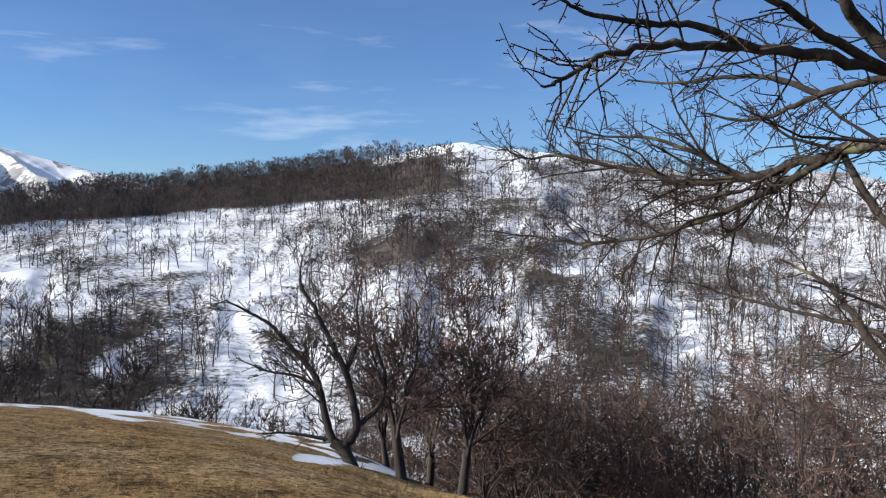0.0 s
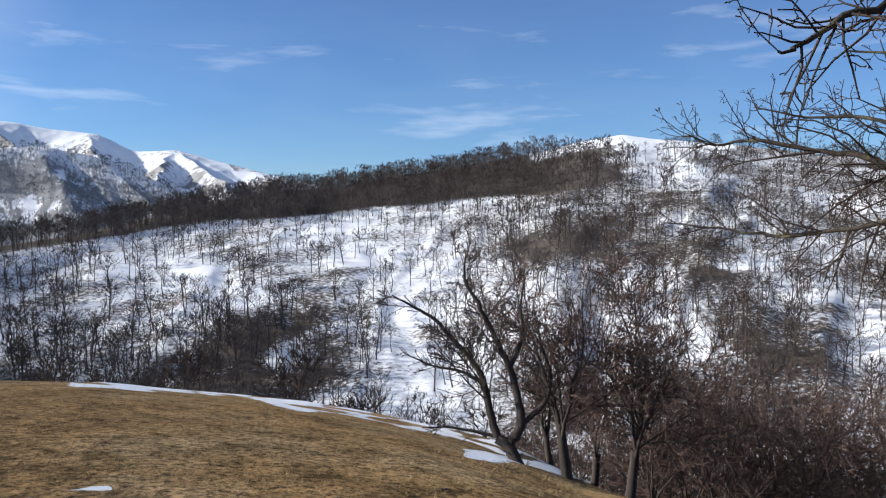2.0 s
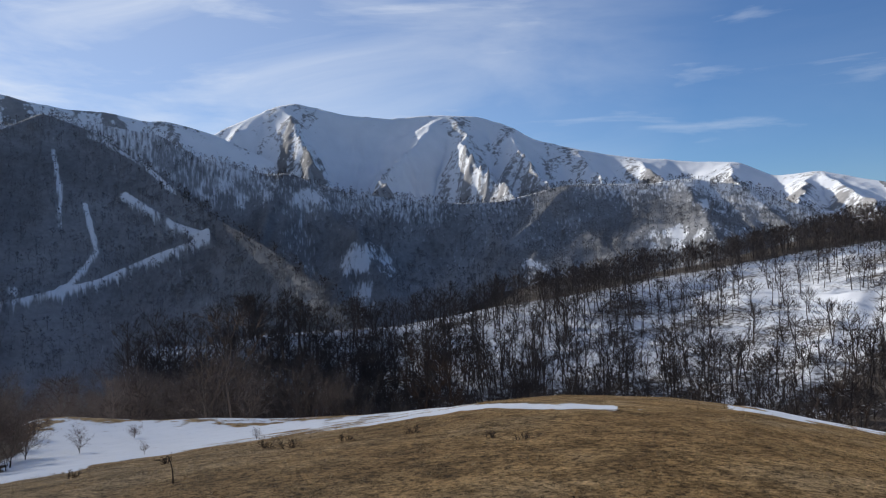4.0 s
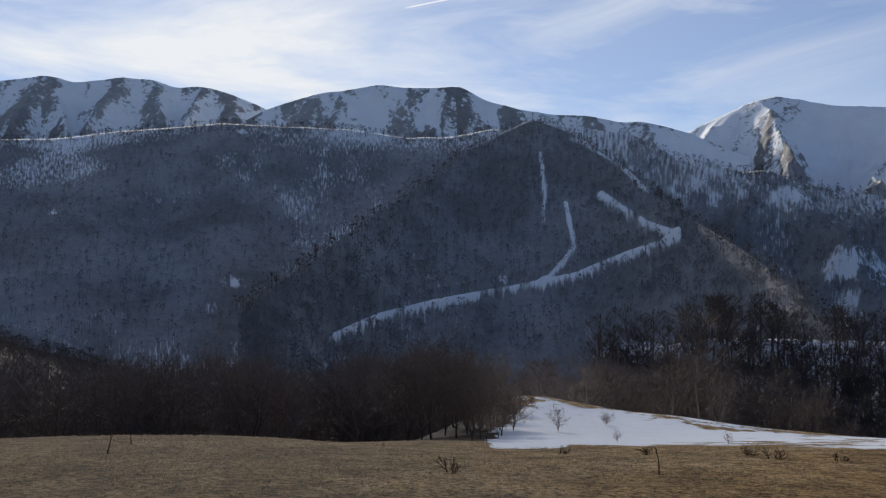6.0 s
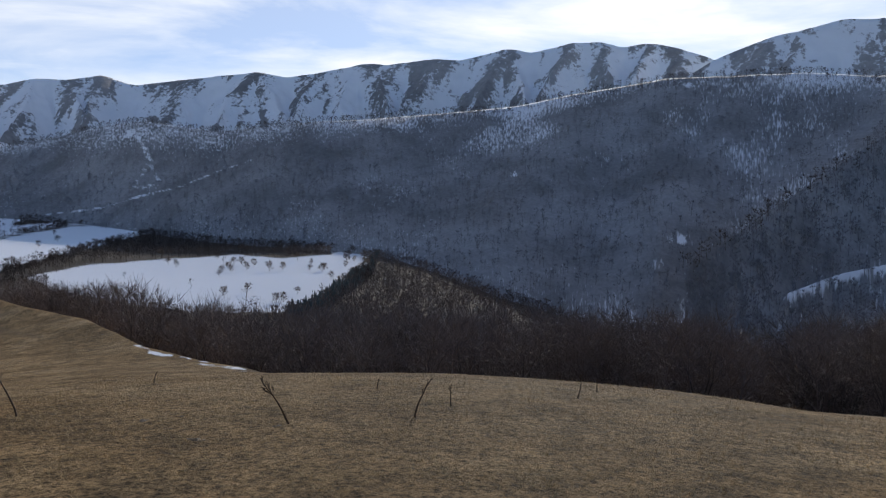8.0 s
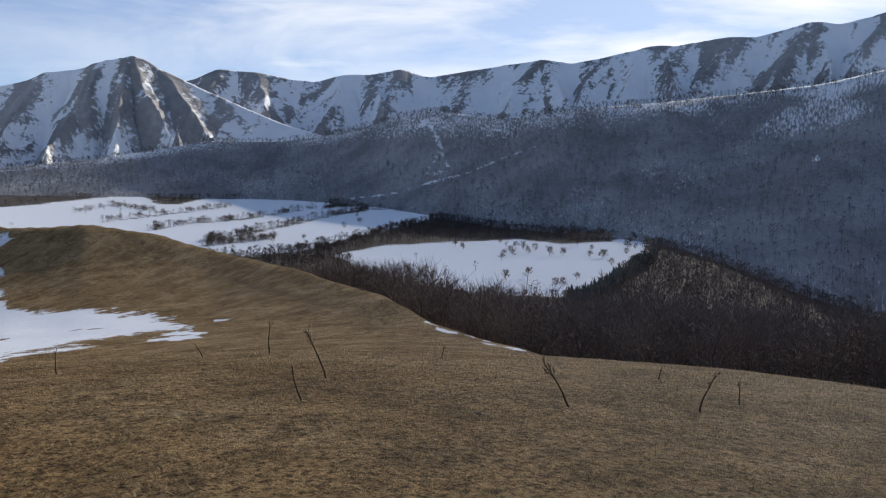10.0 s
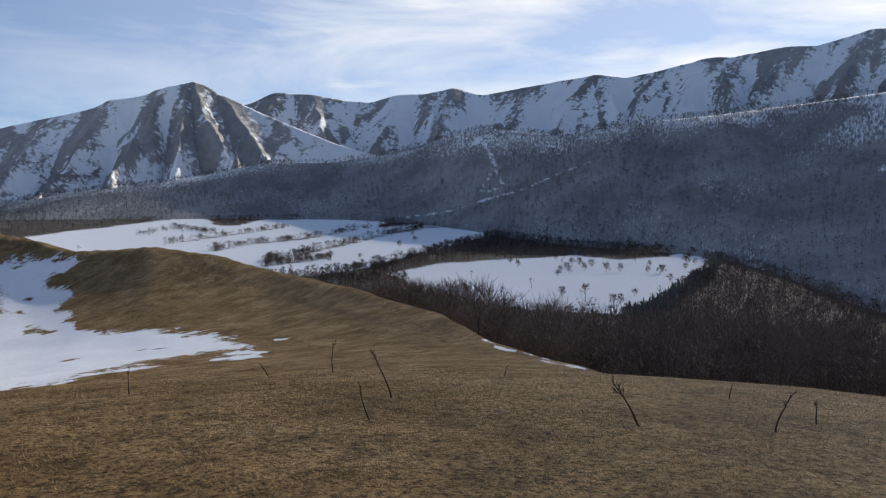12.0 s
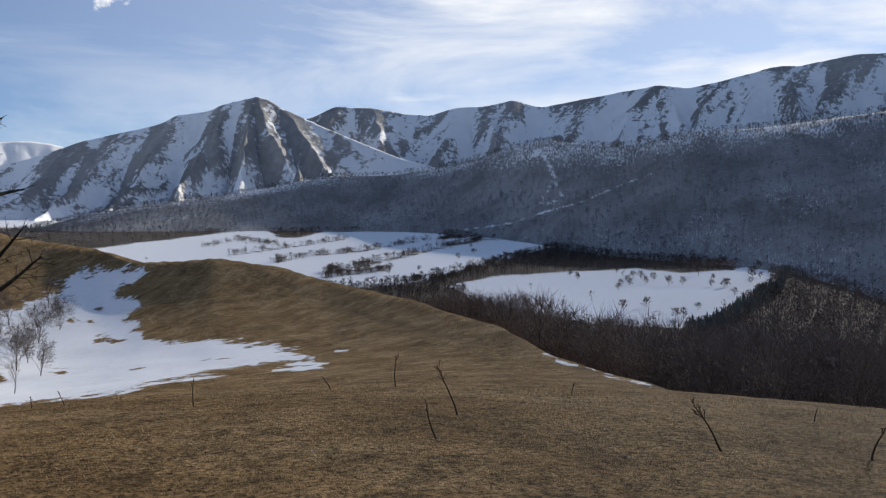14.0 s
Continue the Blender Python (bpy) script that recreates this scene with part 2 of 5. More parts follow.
M_BARK_NEAR = mat_bark("oak_bark_near", (0.014, 0.011, 0.009), (0.055, 0.043, 0.034), 14.0, 0.9, (0.11, 0.105, 0.06))
M_TWIG_NEAR = mat_bark("oak_twigs_near", (0.018, 0.013, 0.011), (0.065, 0.047, 0.036), 25.0)
M_BARK = mat_bark("beech_bark", (0.030, 0.024, 0.021), (0.085, 0.069, 0.060), 4.0)
M_TWIG = mat_bark("beech_twigs", (0.058, 0.045, 0.039), (0.125, 0.098, 0.083), 3.0)
M_TWIG_RED = mat_bark("reddish_twigs", (0.058, 0.038, 0.031), (0.135, 0.087, 0.069), 3.0)
# one bare-tree colour in copies, each toned to the light of its place
M_TREES_DARK = mat_stuff("bare_trees_dark_tone", (0.045, 0.036, 0.031), (0.120, 0.092, 0.078))
M_TREES_SLOPE = mat_stuff("bare_trees_hillside_tone", (0.055, 0.045, 0.040), (0.135, 0.108, 0.094))
# tree colour paled to stand in for haze over the far slopes
M_TREES_HAZED = mat_stuff("bare_forest_hazed", (0.15, 0.149, 0.154), (0.26, 0.257, 0.262))
M_TREES_WOOD = mat_stuff("brown_wood_pale_tone", (0.105, 0.085, 0.075), (0.23, 0.185, 0.160))
M_CONIFER = mat_stuff("dark_conifers", (0.060, 0.075, 0.073), (0.12, 0.14, 0.13))
M_STRAW = mat_stuff("dry_straw", (0.16, 0.100, 0.044), (0.74, 0.54, 0.27))
M_STALK = mat_bark("weed_stalk", (0.035, 0.024, 0.016), (0.11, 0.075, 0.048), 30.0)
M_DIRT = mat_bark("turned_earth", (0.018, 0.013, 0.010), (0.060, 0.042, 0.030), 20.0)

# ---- small mesh tools ----
EYE = 1.6


def raw_mesh(name, co, faces, mat, smooth=True):
    co, faces = np.asarray(co, float), np.asarray(faces, np.int32)
    n, k = faces.shape
    me = bpy.data.meshes.new(name)
    me.vertices.add(len(co))
    me.vertices.foreach_set("co", co.ravel())
    me.loops.add(n * k)
    me.loops.foreach_set("vertex_index", faces.ravel())
    me.polygons.add(n)
    me.polygons.foreach_set("loop_start", np.arange(0, n * k, k, dtype=np.int32))
    me.polygons.foreach_set("use_smooth", np.full(n, smooth))
    me.update(calc_edges=True)
    me.materials.append(mat)
    return me


def put_attribute(me, name, values):
    a = me.attributes.new(name, "FLOAT", "POINT")
    a.data.foreach_set("value", np.asarray(values, np.float32).ravel())


def grid_faces(nu, nv, closed=False):
    u = np.arange(nu if closed else nu - 1)
    a = (u[:, None] * nv + np.arange(nv - 1)[None, :]).ravel()
    c = (((u + 1) % nu)[:, None] * nv + np.arange(nv - 1)[None, :]).ravel()
    return np.stack([a, c, c + 1, a + 1], 1)


TABLE = np.random.RandomState(7).rand(256 * 256)


def vnoise(x, y, seed=0):
    xi, yi = np.floor(x).astype(np.int64), np.floor(y).astype(np.int64)
    fx, fy = x - xi, y - yi
    fx, fy = fx * fx * (3 - 2 * fx), fy * fy * (3 - 2 * fy)

    def h(i, j):
        return TABLE[((i * 1619 + j * 31337 + seed * 6971) ^ (i * 7 + j * 13)) % 65536]
    return (h(xi, yi) * (1 - fx) + h(xi + 1, yi) * fx) * (1 - fy) + (h(xi, yi + 1) * (1 - fx) + h(xi + 1, yi + 1) * fx) * fy


def fbm(x, y, octaves=5, seed=0, gain=0.5):
    s, a, t = 0.0, 1.0, 0.0
    for o in range(octaves):
        s, t = s + a * vnoise(x * 2 ** o + 17.3 * o, y * 2 ** o + 9.1 * o, seed + o), t + a
        a *= gain
    return s / t


def ridged(x, y, octaves=5, seed=0, gain=0.5):
    s, a, t = 0.0, 1.0, 0.0
    for o in range(octaves):
        s, t = s + a * (1 - np.abs(2 * vnoise(x * 2 ** o + 5.7 * o, y * 2 ** o + 3.3 * o, seed + o) - 1)), t + a
        a *= gain
    return s / t


def inside(b, e, corners, soft):
    """About 1 within the outline of corners, 0 outside, over a margin soft."""
    pts = np.array(corners, float)
    dist, odd = np.full(b.shape, 1e9), np.zeros(b.shape, bool)
    for (x0, y0), (x1, y1) in zip(pts, np.roll(pts, -1, 0)):
        dx, dy = x1 - x0, y1 - y0
        t = np.clip(((b - x0) * dx + (e - y0) * dy) / (dx * dx + dy * dy + 1e-9), 0, 1)
        dist = np.minimum(dist, np.hypot(b - x0 - t * dx, e - y0 - t * dy))
        odd ^= ((y0 > e) != (y1 > e)) & (b < (x1 - x0) * (e - y0) / (y1 - y0 + 1e-12) + x0)
    return np.clip(0.5 + np.where(odd, dist, -dist) / (2 * soft), 0, 1)


def along(b, e, path, width):
    """1 on the line of path, 0 past width from it."""
    pts = np.array(path, float)
    dist = np.full(b.shape, 1e9)
    for (x0, y0), (x1, y1) in zip(pts[:-1], pts[1:]):
        dx, dy = x1 - x0, y1 - y0
        t = np.clip(((b - x0) * dx + (e - y0) * dy) / (dx * dx + dy * dy + 1e-9), 0, 1)
        dist = np.minimum(dist, np.hypot(b - x0 - t * dx, e - y0 - t * dy))
    return np.clip(1.2 - dist / width, 0, 1)


def place(b, r):
    return -r * np.sin(np.radians(b)), r * np.cos(np.radians(b))


def part(name, me, parent, label=""):
    ob = new(name, me)
    ob.parent = parent
    return tagged(ob, label) if label else ob


# ---- the ground: a grassy hilltop, its brow, knolls beyond, the ravine and the valley floor ----
# bearing, dip of the brow below level (degrees)
BROW = [(-60, 18), (-40, 22), (-28, 21), (-8, 19.5), (-3.6, 18.5), (1, 18.0), (7, 16.2), (12.7, 14.6), (20, 12.95), (25, 12.0), (33, 10.4), (38, 9.85), (45, 9.65),
        (50, 9.95), (56.5, 10.9), (66, 11.8), (71, 12.2), (80, 12.45), (90, 12.0), (98, 11.35), (105, 10.95), (115, 10.45), (130, 10.1), (138, 9.8), (145, 9.6),
        (164, 9.8), (175, 9.8), (200, 9), (240, 8), (280, 12), (300, 18)]
# bearing, distance and dip of the second edge, past which the land falls away
RIM = [(-60, 13, 19), (-28, 12, 21.5), (-8, 13, 20), (1, 24, 17.6), (7, 27, 15.1), (12.7, 30, 13.9), (20, 35, 12.3), (25, 37, 11.55), (33, 38, 10.3), (45, 42, 9.95), (56, 50, 10.5), (65, 55, 10.5), (71.6, 56, 9.97), (77, 58, 9.1),
       (79, 58, 9.0), (80.3, 56, 9.5), (82, 52, 10.4), (86, 44, 11.9), (92, 30, 12.6), (105, 26, 11.6), (120, 26, 10.7), (126, 30, 10.2), (130, 40, 9.2), (134, 50, 8.15), (137.6, 68, 6.3), (141.5, 82, 5.17),
       (146, 105, 3.7), (149, 118, 3.0), (152, 128, 2.07), (156.6, 140, 1.41), (161, 155, 1.55), (163.6, 175, 0.56), (167, 190, 0.0), (170, 200, -0.54), (185, 210, -1), (200, 150, 4),
       (240, 60, 7.5), (280, 20, 12.5), (300, 13, 19)]
FLOOR = [(0, -60), (70, -38), (110, -41), (200, -50), (400, -68), (700, -86), (800, -87), (1100, -70), (1300, -55), (1600, -40), (2000, -10), (2500, 25), (3200, 60), (4900, 150)]


def table(rows, b, col):
    rows = np.array(rows, float)
    return np.interp(b, rows[:, 0], rows[:, col])


def floor_height(b, r):
    """The valley floor, with a gorge under the long ridge."""
    gorge = np.clip((b - 44) / 16, 0, 1) * np.clip((124 - b) / 34, 0, 1)
    gorge = gorge * gorge * (3 - 2 * gorge)
    return table(FLOOR, r, 1) - 120 * gorge * np.clip((r - 240) / 380, 0, 1) * np.clip((2300 - r) / 900, 0, 1)


def ground_height(b, r):
    b, r = np.asarray(b, float), np.asarray(r, float)
    bb = (b + 60) % 360 - 60
    tn = np.tan(np.radians(table(BROW, bb, 1)))
    rn = 2 * EYE / tn
    rim_r, rim_dip = np.maximum(table(RIM, bb, 1), rn * 1.02), table(RIM, bb, 2)
    z0 = -tn ** 2 / (4 * EYE) * r ** 2
    u = np.clip((r - rn) / (rim_r - rn), 0, 1)
    dip = np.degrees(np.arctan(tn)) + (rim_dip - np.degrees(np.arctan(tn))) * u ** 2.1 + 1.2 * np.exp(-((u - 0.12) / 0.1) ** 2) * np.clip((rim_r - rn - 8) / 20, 0, 1)
    z1 = EYE - r * np.tan(np.radians(dip))
    d = np.maximum(r - rim_r, 0)
    te = np.tan(np.radians(rim_dip))
    z2 = EYE - rim_r * te - te * d - np.maximum(0.46 - te, 0.05) * (np.sqrt(d * d + 36) - 6)
    z = np.where(r < rn, z0, np.where(r < rim_r, z1, z2))
    low = floor_height(bb, r)
    w = 6.0
    z = np.where(r > 60, low + w * np.logaddexp(0, (z - low) / w), z)
    x, y = place(b, r)
    z = z + (fbm(x / 3, y / 3, 4, 3) - 0.5) * 0.10 * np.clip(r / 8, 0, 1) + (fbm(x / 14, y / 14, 3, 5) - 0.5) * np.clip((r - 15) / 60, 0, 1) * 1.0
    return z


# hedge banks across the upper field: bearing and dip
BANKS = [[(152.8, 1.81), (150.1, 1.34), (146.5, 1.06), (142.4, 0.38)], [(149.7, 2.64), (146.5, 2.07), (141.2, 0.89), (138.4, 0.40), (133.8, 0.12)], [(149.3, 2.85), (144.9, 2.39)], [(155.7, 1.28), (150.5, 0.63), (147.7, 0.25)]]


def ground_snow(b, r, z):
    """Where snow lies on the ground sheet, and where its turf is bare earth."""
    x, y = place(b, r)
    dip = np.degrees(np.arctan2(EYE - z, r))
    rough = (fbm(x / 9, y / 9, 6, 11, 0.65) - 0.5)
    bb, dd = b + rough * 3.5, dip + (fbm(x / 7, y / 7, 6, 12, 0.65) - 0.5) * np.clip(60 / r, 0.5, 1.3)
    small, tiny = fbm(x / 3.2, y / 3.2, 4, 14, 0.6) - 0.5, fbm(x / 3.0, y / 3.0, 4, 15, 0.6) - 0.5
    bb, dd = np.where((b > 140) | (r > 22), bb + 3.0 * small, bb), np.where((b > 140) | (r > 22), dd + 1.0 * tiny, dd)
    past = np.clip((r - 15) / 4, 0, 1)
    s = np.zeros(b.shape)
    # the long drift in the saddle below the knoll
    s = np.maximum(s, past * (r > 22) * inside(bb, dd, [(176, 9.9), (172, 6), (166.5, 3.2), (164.2, 1.9), (160.5, 1.95), (162.6, 3.6), (160.7, 3.9), (161.9, 5.1), (160.2, 6.4), (157.5, 6.8), (152.6, 7.2), (150, 8.1),
                                                   (154, 8.7), (157.4, 9.2), (163, 9.7)], 0.45))
    s = np.maximum(s, past * (r > 22) * inside(bb, dd, [(149.6, 8.25), (151.6, 8.6), (152.4, 9.1), (148.8, 9.0)], 0.2))
    s = np.maximum(s, past * 0.95 * along(bb, dd, [(148.2, 7.9), (147.0, 7.95)], 0.16))
    s = np.maximum(s, 0.9 * (r > 60) * along(bb, dd, [(170, -0.2), (176, 0.2)], 0.25))
    s = s * (1 - 0.85 * np.clip(1.25 - np.hypot((bb - 163.2) / 0.9, (dd - 6.4) / 0.3), 0, 1) * (r > 40))
    for cb, cd, w, h in ((166.0, 8.0, 0.9, 0.25), (161.5, 8.3, 0.9, 0.2), (165.2, 5.2, 0.5, 0.35), (168.0, 6.6, 0.6, 0.4), (157.0, 8.0, 0.7, 0.12), (163.6, 4.4, 0.35, 0.25), (170.0, 8.3, 0.8, 0.3)):
        s = s * (1 - 0.9 * np.clip(1.2 - np.hypot((bb - cb) / w, (dd - cd) / h), 0, 1) * (r > 22))
    # the drift before the second knoll
    s = np.maximum(s, (r > 19) * inside(bb, dd, [(81.2, 12.9), (80.4, 11.8), (80.2, 10.8), (78.6, 9.95), (77, 9.65), (74, 9.75), (69, 10.1), (60, 10.75), (50, 10.35), (44, 10.3), (41.5, 10.5), (50, 10.7), (56, 11.1), (62, 11.4), (68, 12.0)], 0.4))
    s = np.where((r > 20), s * (1 - 0.9 * along(bb, dd, [(69, 10.55), (65.5, 10.8)], 0.16)), s)
    # drifts along the brow
    s = np.maximum(s, (r < 30) * along(bb, dd, [(67, 11.4), (58, 11.0), (51.5, 10.35), (42.0, 10.45)], 0.20))
    uneven = 0.03 + 0.27 * fbm(b * 0.55, b * 0.0, 4, 41, 0.6) ** 1.6
    for shift, size in ((0.0, 1.0), (0.26, 0.55), (0.55, 0.6)):
        s = np.maximum(s, (r < 60) * along(b + rough, dip + rough * 0.5 - shift * np.clip((27 - b) / 9, 0, 1) + 0.06 * np.sin(b * 0.9 + 9 * shift),
                                           [(34.5, 10.36), (24.9, 11.62), (17.4, 12.75), (12, 13.9), (7.7, 14.9), (4, 16.1)], size * (uneven + 0.03 * np.sin(b * 1.3 + 20 * shift)) + 0.02))
    s = np.maximum(s, (r < 60) * along(b + rough, dip + rough * 0.4, [(9.2, 15.7), (4.5, 16.5), (0, 17.6), (-6, 19)], 0.24))
    s = np.maximum(s, (r < 20) * along(b, dip + rough * 0.25, [(37.6, 16.15), (31.6, 16.2)], 0.17))
    s = np.maximum(s, (r < 20) * 0.9 * along(b, dip + rough * 0.2, [(7.4, 18.2), (5.8, 18.7)], 0.14))
    s = np.maximum(s, 0.8 * (r < 28) * along(b, dd, [(31.9, 11.6), (31.4, 11.6)], 0.12))
    # a broken line of drifts at the edge of the wood
    for row in ([(136.5, 7.15), (136.1, 7.47)], [(134.5, 8.05), (133.5, 8.35)], [(133.6, 8.53), (132.4, 8.74)], [(131.8, 8.88), (131.0, 9.05)], [(130.6, 9.12), (129.8, 9.41)], [(130.4, 9.53), (127.9, 9.90)], [(127.6, 9.98), (127.3, 10.08)]):
        s = np.maximum(s, (r > 24) * (0.75 + 1.2 * small) * along(b, dip + 0.3 * tiny, row, 0.11))
    # snow in the ravine and between the trees of the lower wood
    rav = np.clip((r - 55) / 20, 0, 1) * np.clip((70 - b) / 12, 0, 1)
    s = np.maximum(s, rav * (0.62 + 0.9 * (fbm(x / 18, y / 18, 5, 21) - 0.5)))
    wood = np.clip((r - 45) / 20, 0, 1) * np.clip((b - 58) / 10, 0, 1) * np.clip((125 - b) / 20, 0, 1)
    s = np.maximum(s, wood * (0.30 + 0.22 * np.clip((100 - b) / 15, 0, 1) + 0.9 * (fbm(x / 16, y / 16, 5, 22) - 0.5)))
    # the open snow fields of the valley
    far = (r > 600)
    s = np.where(far, 0.10 + 0.2 * fbm(x / 60, y / 60, 4, 31), s)
    wide = fbm(x / 90, y / 90, 5, 33, 0.6) - 0.5
    f1 = inside(b + wide * 1.2, dip + wide * 0.35, [(141, 3.6), (137.2, 2.85), (130.8, 2.52), (127.9, 2.41), (125.0, 2.70), (121.9, 2.57), (120.6, 1.84), (119.6, 1.34), (119.2, 1.43), (119.8, 2.85), (119.3, 3.14), (120.6, 4.07),
                                               (122.7, 5.54), (123.9, 6.4), (130.0, 6.2), (137.6, 5.2)], 0.10)
    f2 = inside(b + wide * 1.2, dip + wide * 0.35, [(167, 1.0), (160.1, 0.26), (157.3, -0.11), (153.5, -0.54), (152.4, 0.02), (150.9, 0.13), (149.3, -0.26), (147.3, -0.25), (144.4, -0.34), (140.2, -0.62), (141.6, 0.38), (138.4, 0.10),
                                               (135.5, 0.05), (131.5, 0.35), (133.8, 0.93), (138.4, 2.12), (143.3, 3.31), (146.5, 3.6), (152.5, 3.5), (167, 2.4)], 0.10)
    f3 = np.clip((b - 150) / 6, 0, 1) * np.clip((r - 2500) / 300, 0, 1) * 0.75
    s = np.where(far, np.maximum(s, np.maximum(np.maximum(f1, f2), f3)), s)
    # ditches and hedge banks that slant across the upper field
    for row, w in zip(BANKS, (0.10, 0.17, 0.12, 0.07)):
        s = np.where(far & (r < 2600), s * (1 - 0.8 * along(b + wide, dip + 0.15 * wide, row, w) * np.clip(1.5 * fbm(x / 25, y / 25, 3, 47), 0, 1)), s)
    bare = np.clip((r - 24) / 14, 0, 1) * np.where((b > 79.5) & (b < 128), 1, 0) + np.clip((r - 16) / 12, 0, 1) * np.clip((12 - b) / 8, 0, 1) + np.clip((r - 210) / 60, 0, 1) + np.clip((r - 62) / 12, 0, 1) * (b < 128)
    bare = np.maximum(bare, 0.35 * along(b, dip, [(154.5, 1.9), (151, 3.6), (146, 5.6), (140, 7.2)], 0.22) * (r > 40))
    return np.clip(s, 0, 1), np.clip(bare, 0, 1)


def make_ground():
    b = np.concatenate([np.arange(-32, 174, 0.4), np.linspace(174, 328, 50, endpoint=False)])
    r = np.concatenate([[0.02, 0.8, 1.6], np.geomspace(2.4, 30, 110), np.geomspace(30.5, 220, 95), np.geomspace(228, 700, 22), np.geomspace(715, 2600, 84), np.geomspace(2700, 4950, 12)])
    B, R = np.meshgrid(b, r, indexing="ij")
    Z = ground_height(B, R)
    X, Y = place(B, R)
    me = raw_mesh("ground", np.stack([X, Y, Z], -1).reshape(-1, 3), grid_faces(len(b), len(r), True), M_GROUND)
    bb = (B + 60) % 360 - 60
    s, bare = ground_snow(bb, R, Z)
    put_attribute(me, "snow", s)
    put_attribute(me, "bare", bare)
    return tagged(new("ground", me), "dry brown hilltop pasture with thin drifts of snow", "ground", kind="structure")


make_ground()


# ---- landforms ----
def eased(a, sigma):
    """A run of numbers smoothed over sigma steps."""
    k = int(3 * sigma) + 1
    w = np.exp(-0.5 * (np.arange(-k, k + 1) / max(sigma, 0.01)) ** 2)
    return np.convolve(np.pad(a, k, mode="edge"), w / w.sum(), mode="valid")


def landform(name, crest, foot, na, nv, relief, lam, shape, seed, mat, snow, label, jag=0.03, back=0.25, spur=0.0, ease=0.3, ribs=(), fine_share=0.30, carve=0.0, benches=()):
    """A hill or range: crest rows of bearing, angle above level and distance; foot rows of bearing and distance. Ribs
    and gullies run down its slope;
    ribs: its great spurs (bearing at the crest, at the foot, half width in degrees), hollowed between by carve metres;
    benches: lines of (bearing, angle up), a width in degrees and a height, where the slope is stepped out to catch the
    sun."""
    c = np.array(crest, float)
    order = np.argsort(c[:, 0])
    c = c[order]
    b = np.linspace(c[0, 0], c[-1, 0], na)
    el, rc = np.interp(b, c[:, 0], c[:, 1]), np.interp(b, c[:, 0], c[:, 2])
    rf = table(foot, b, 1)
    step = b[1] - b[0]
    el, rc, rf = eased(el, 0.25 / step), eased(rc, 2.5 / step), eased(rf, 3.0 / step)
    v = np.concatenate([np.linspace(0, 1, nv), 1 + back * np.array([0.12, 0.35, 0.7, 1.0])])
    B, V = np.meshgrid(b, v, indexing="ij")
    RC, RF = rc[:, None], rf[:, None]
    R = RF + (RC - RF) * V
    zc = EYE + RC * np.tan(np.radians(el))[:, None]
    zf = eased(floor_height(b, rf), ease / step)[:, None] - 12
    front = np.minimum(V, 1)
    Z = zf + (zc - zf) * front ** shape
    Z = Z - (np.maximum(V - 1, 0) / back) ** 1.5 * (zc - zf) * 0.8
    side, run = np.radians(B) * RC.mean(), V * (RC - RF).mean()
    wx = side + (fbm(side / lam / 1.5, run / lam / 1.5, 3, seed + 40) - 0.5) * lam * 1.2 + spur * run
    rib = ridged(wx / lam, run / lam / 3.4, 6, seed, 0.5) - 0.55
    window = np.minimum(1.0, 3.4 * front * (1.02 - front)) ** 0.8 + jag
    size = np.clip((zc - zf) / (zc - zf).max(), 0.1, 1) ** 1.2
    Z = Z + size * relief * rib * window * np.where(V > 1, 0.4, 1)
    fine = ridged((wx + run * 0.3) / lam * 2.7, run / lam * 0.9, 5, seed + 60) - 0.55
    Z = Z + size * relief * fine_share * fine * window * np.where(V > 1, 0.3, 1)
    near, hand = np.full(B.shape, 9.0), np.zeros(B.shape)
    sway = (fbm(side / lam, run / lam, 4, seed + 77) - 0.5) * 0.9
    for top_b, foot_b, half in ribs:
        off = (B - foot_b - (top_b - foot_b) * front ** 1.2) / half + sway
        hand = np.where(np.abs(off) < near, np.sign(off), hand)
        near = np.minimum(near, np.abs(off))
    if ribs:
        # between the spurs the slope is hollowed out
        Z = Z - carve * size * np.minimum(near, 1.4) ** 0.85 * np.minimum(1.0, 2.6 * (1 - front)) ** 0.9 * np.minimum(1.0, 1.2 * front + 0.25)
        feather = np.abs(2 * np.mod(run / (1.5 * lam) + 0.55 * near + 0.8 * sway + 0.3 * (hand > 0), 1.0) - 1)
        Z = Z - 0.30 * carve * size * feather * np.minimum(near * 1.5, 1) * np.minimum(1.0, 3.5 * (1 - front)) * np.minimum(1.0, 3 * front)
        rib = rib + 0.40 * (0.5 - feather) * np.minimum(near * 1.5, 1)
        rib = rib + 0.35 * (0.45 - np.minimum(near, 1.2)) + 0.16 * hand * np.minimum(near * 3, 1)
    Z = Z + (fbm(side / lam * 3, run / lam * 3, 4, seed + 9) - 0.5) * relief * 0.12 * window * size
    X, Y = place(B, R)
    dip = np.degrees(np.arctan2(EYE - Z, R))
    # steps added to the shape so that the snow on them is lit
    for path, wide, high in benches:
        Z = Z + high * np.minimum(along(B, -dip, path, wide), 1.0) * (V <= 1)
    S = np.clip(snow(B, -dip, front, rib + 0.9 * fine, side, run), 0, 1)
    me = raw_mesh(name, np.stack([X, Y, Z], -1).reshape(-1, 3), grid_faces(na, len(v)), mat)
    put_attribute(me, "snow", S)
    put_attribute(me, "side", side)
    put_attribute(me, "run", run)
    ob = tagged(new(name, me), label, "mountain" if "mountain" in name else "hill", kind="structure")
    return {"P": np.stack([X, Y, Z], -1), "S": S, "B": B, "E": -dip, "nv": nv, "na": na, "ob": ob}


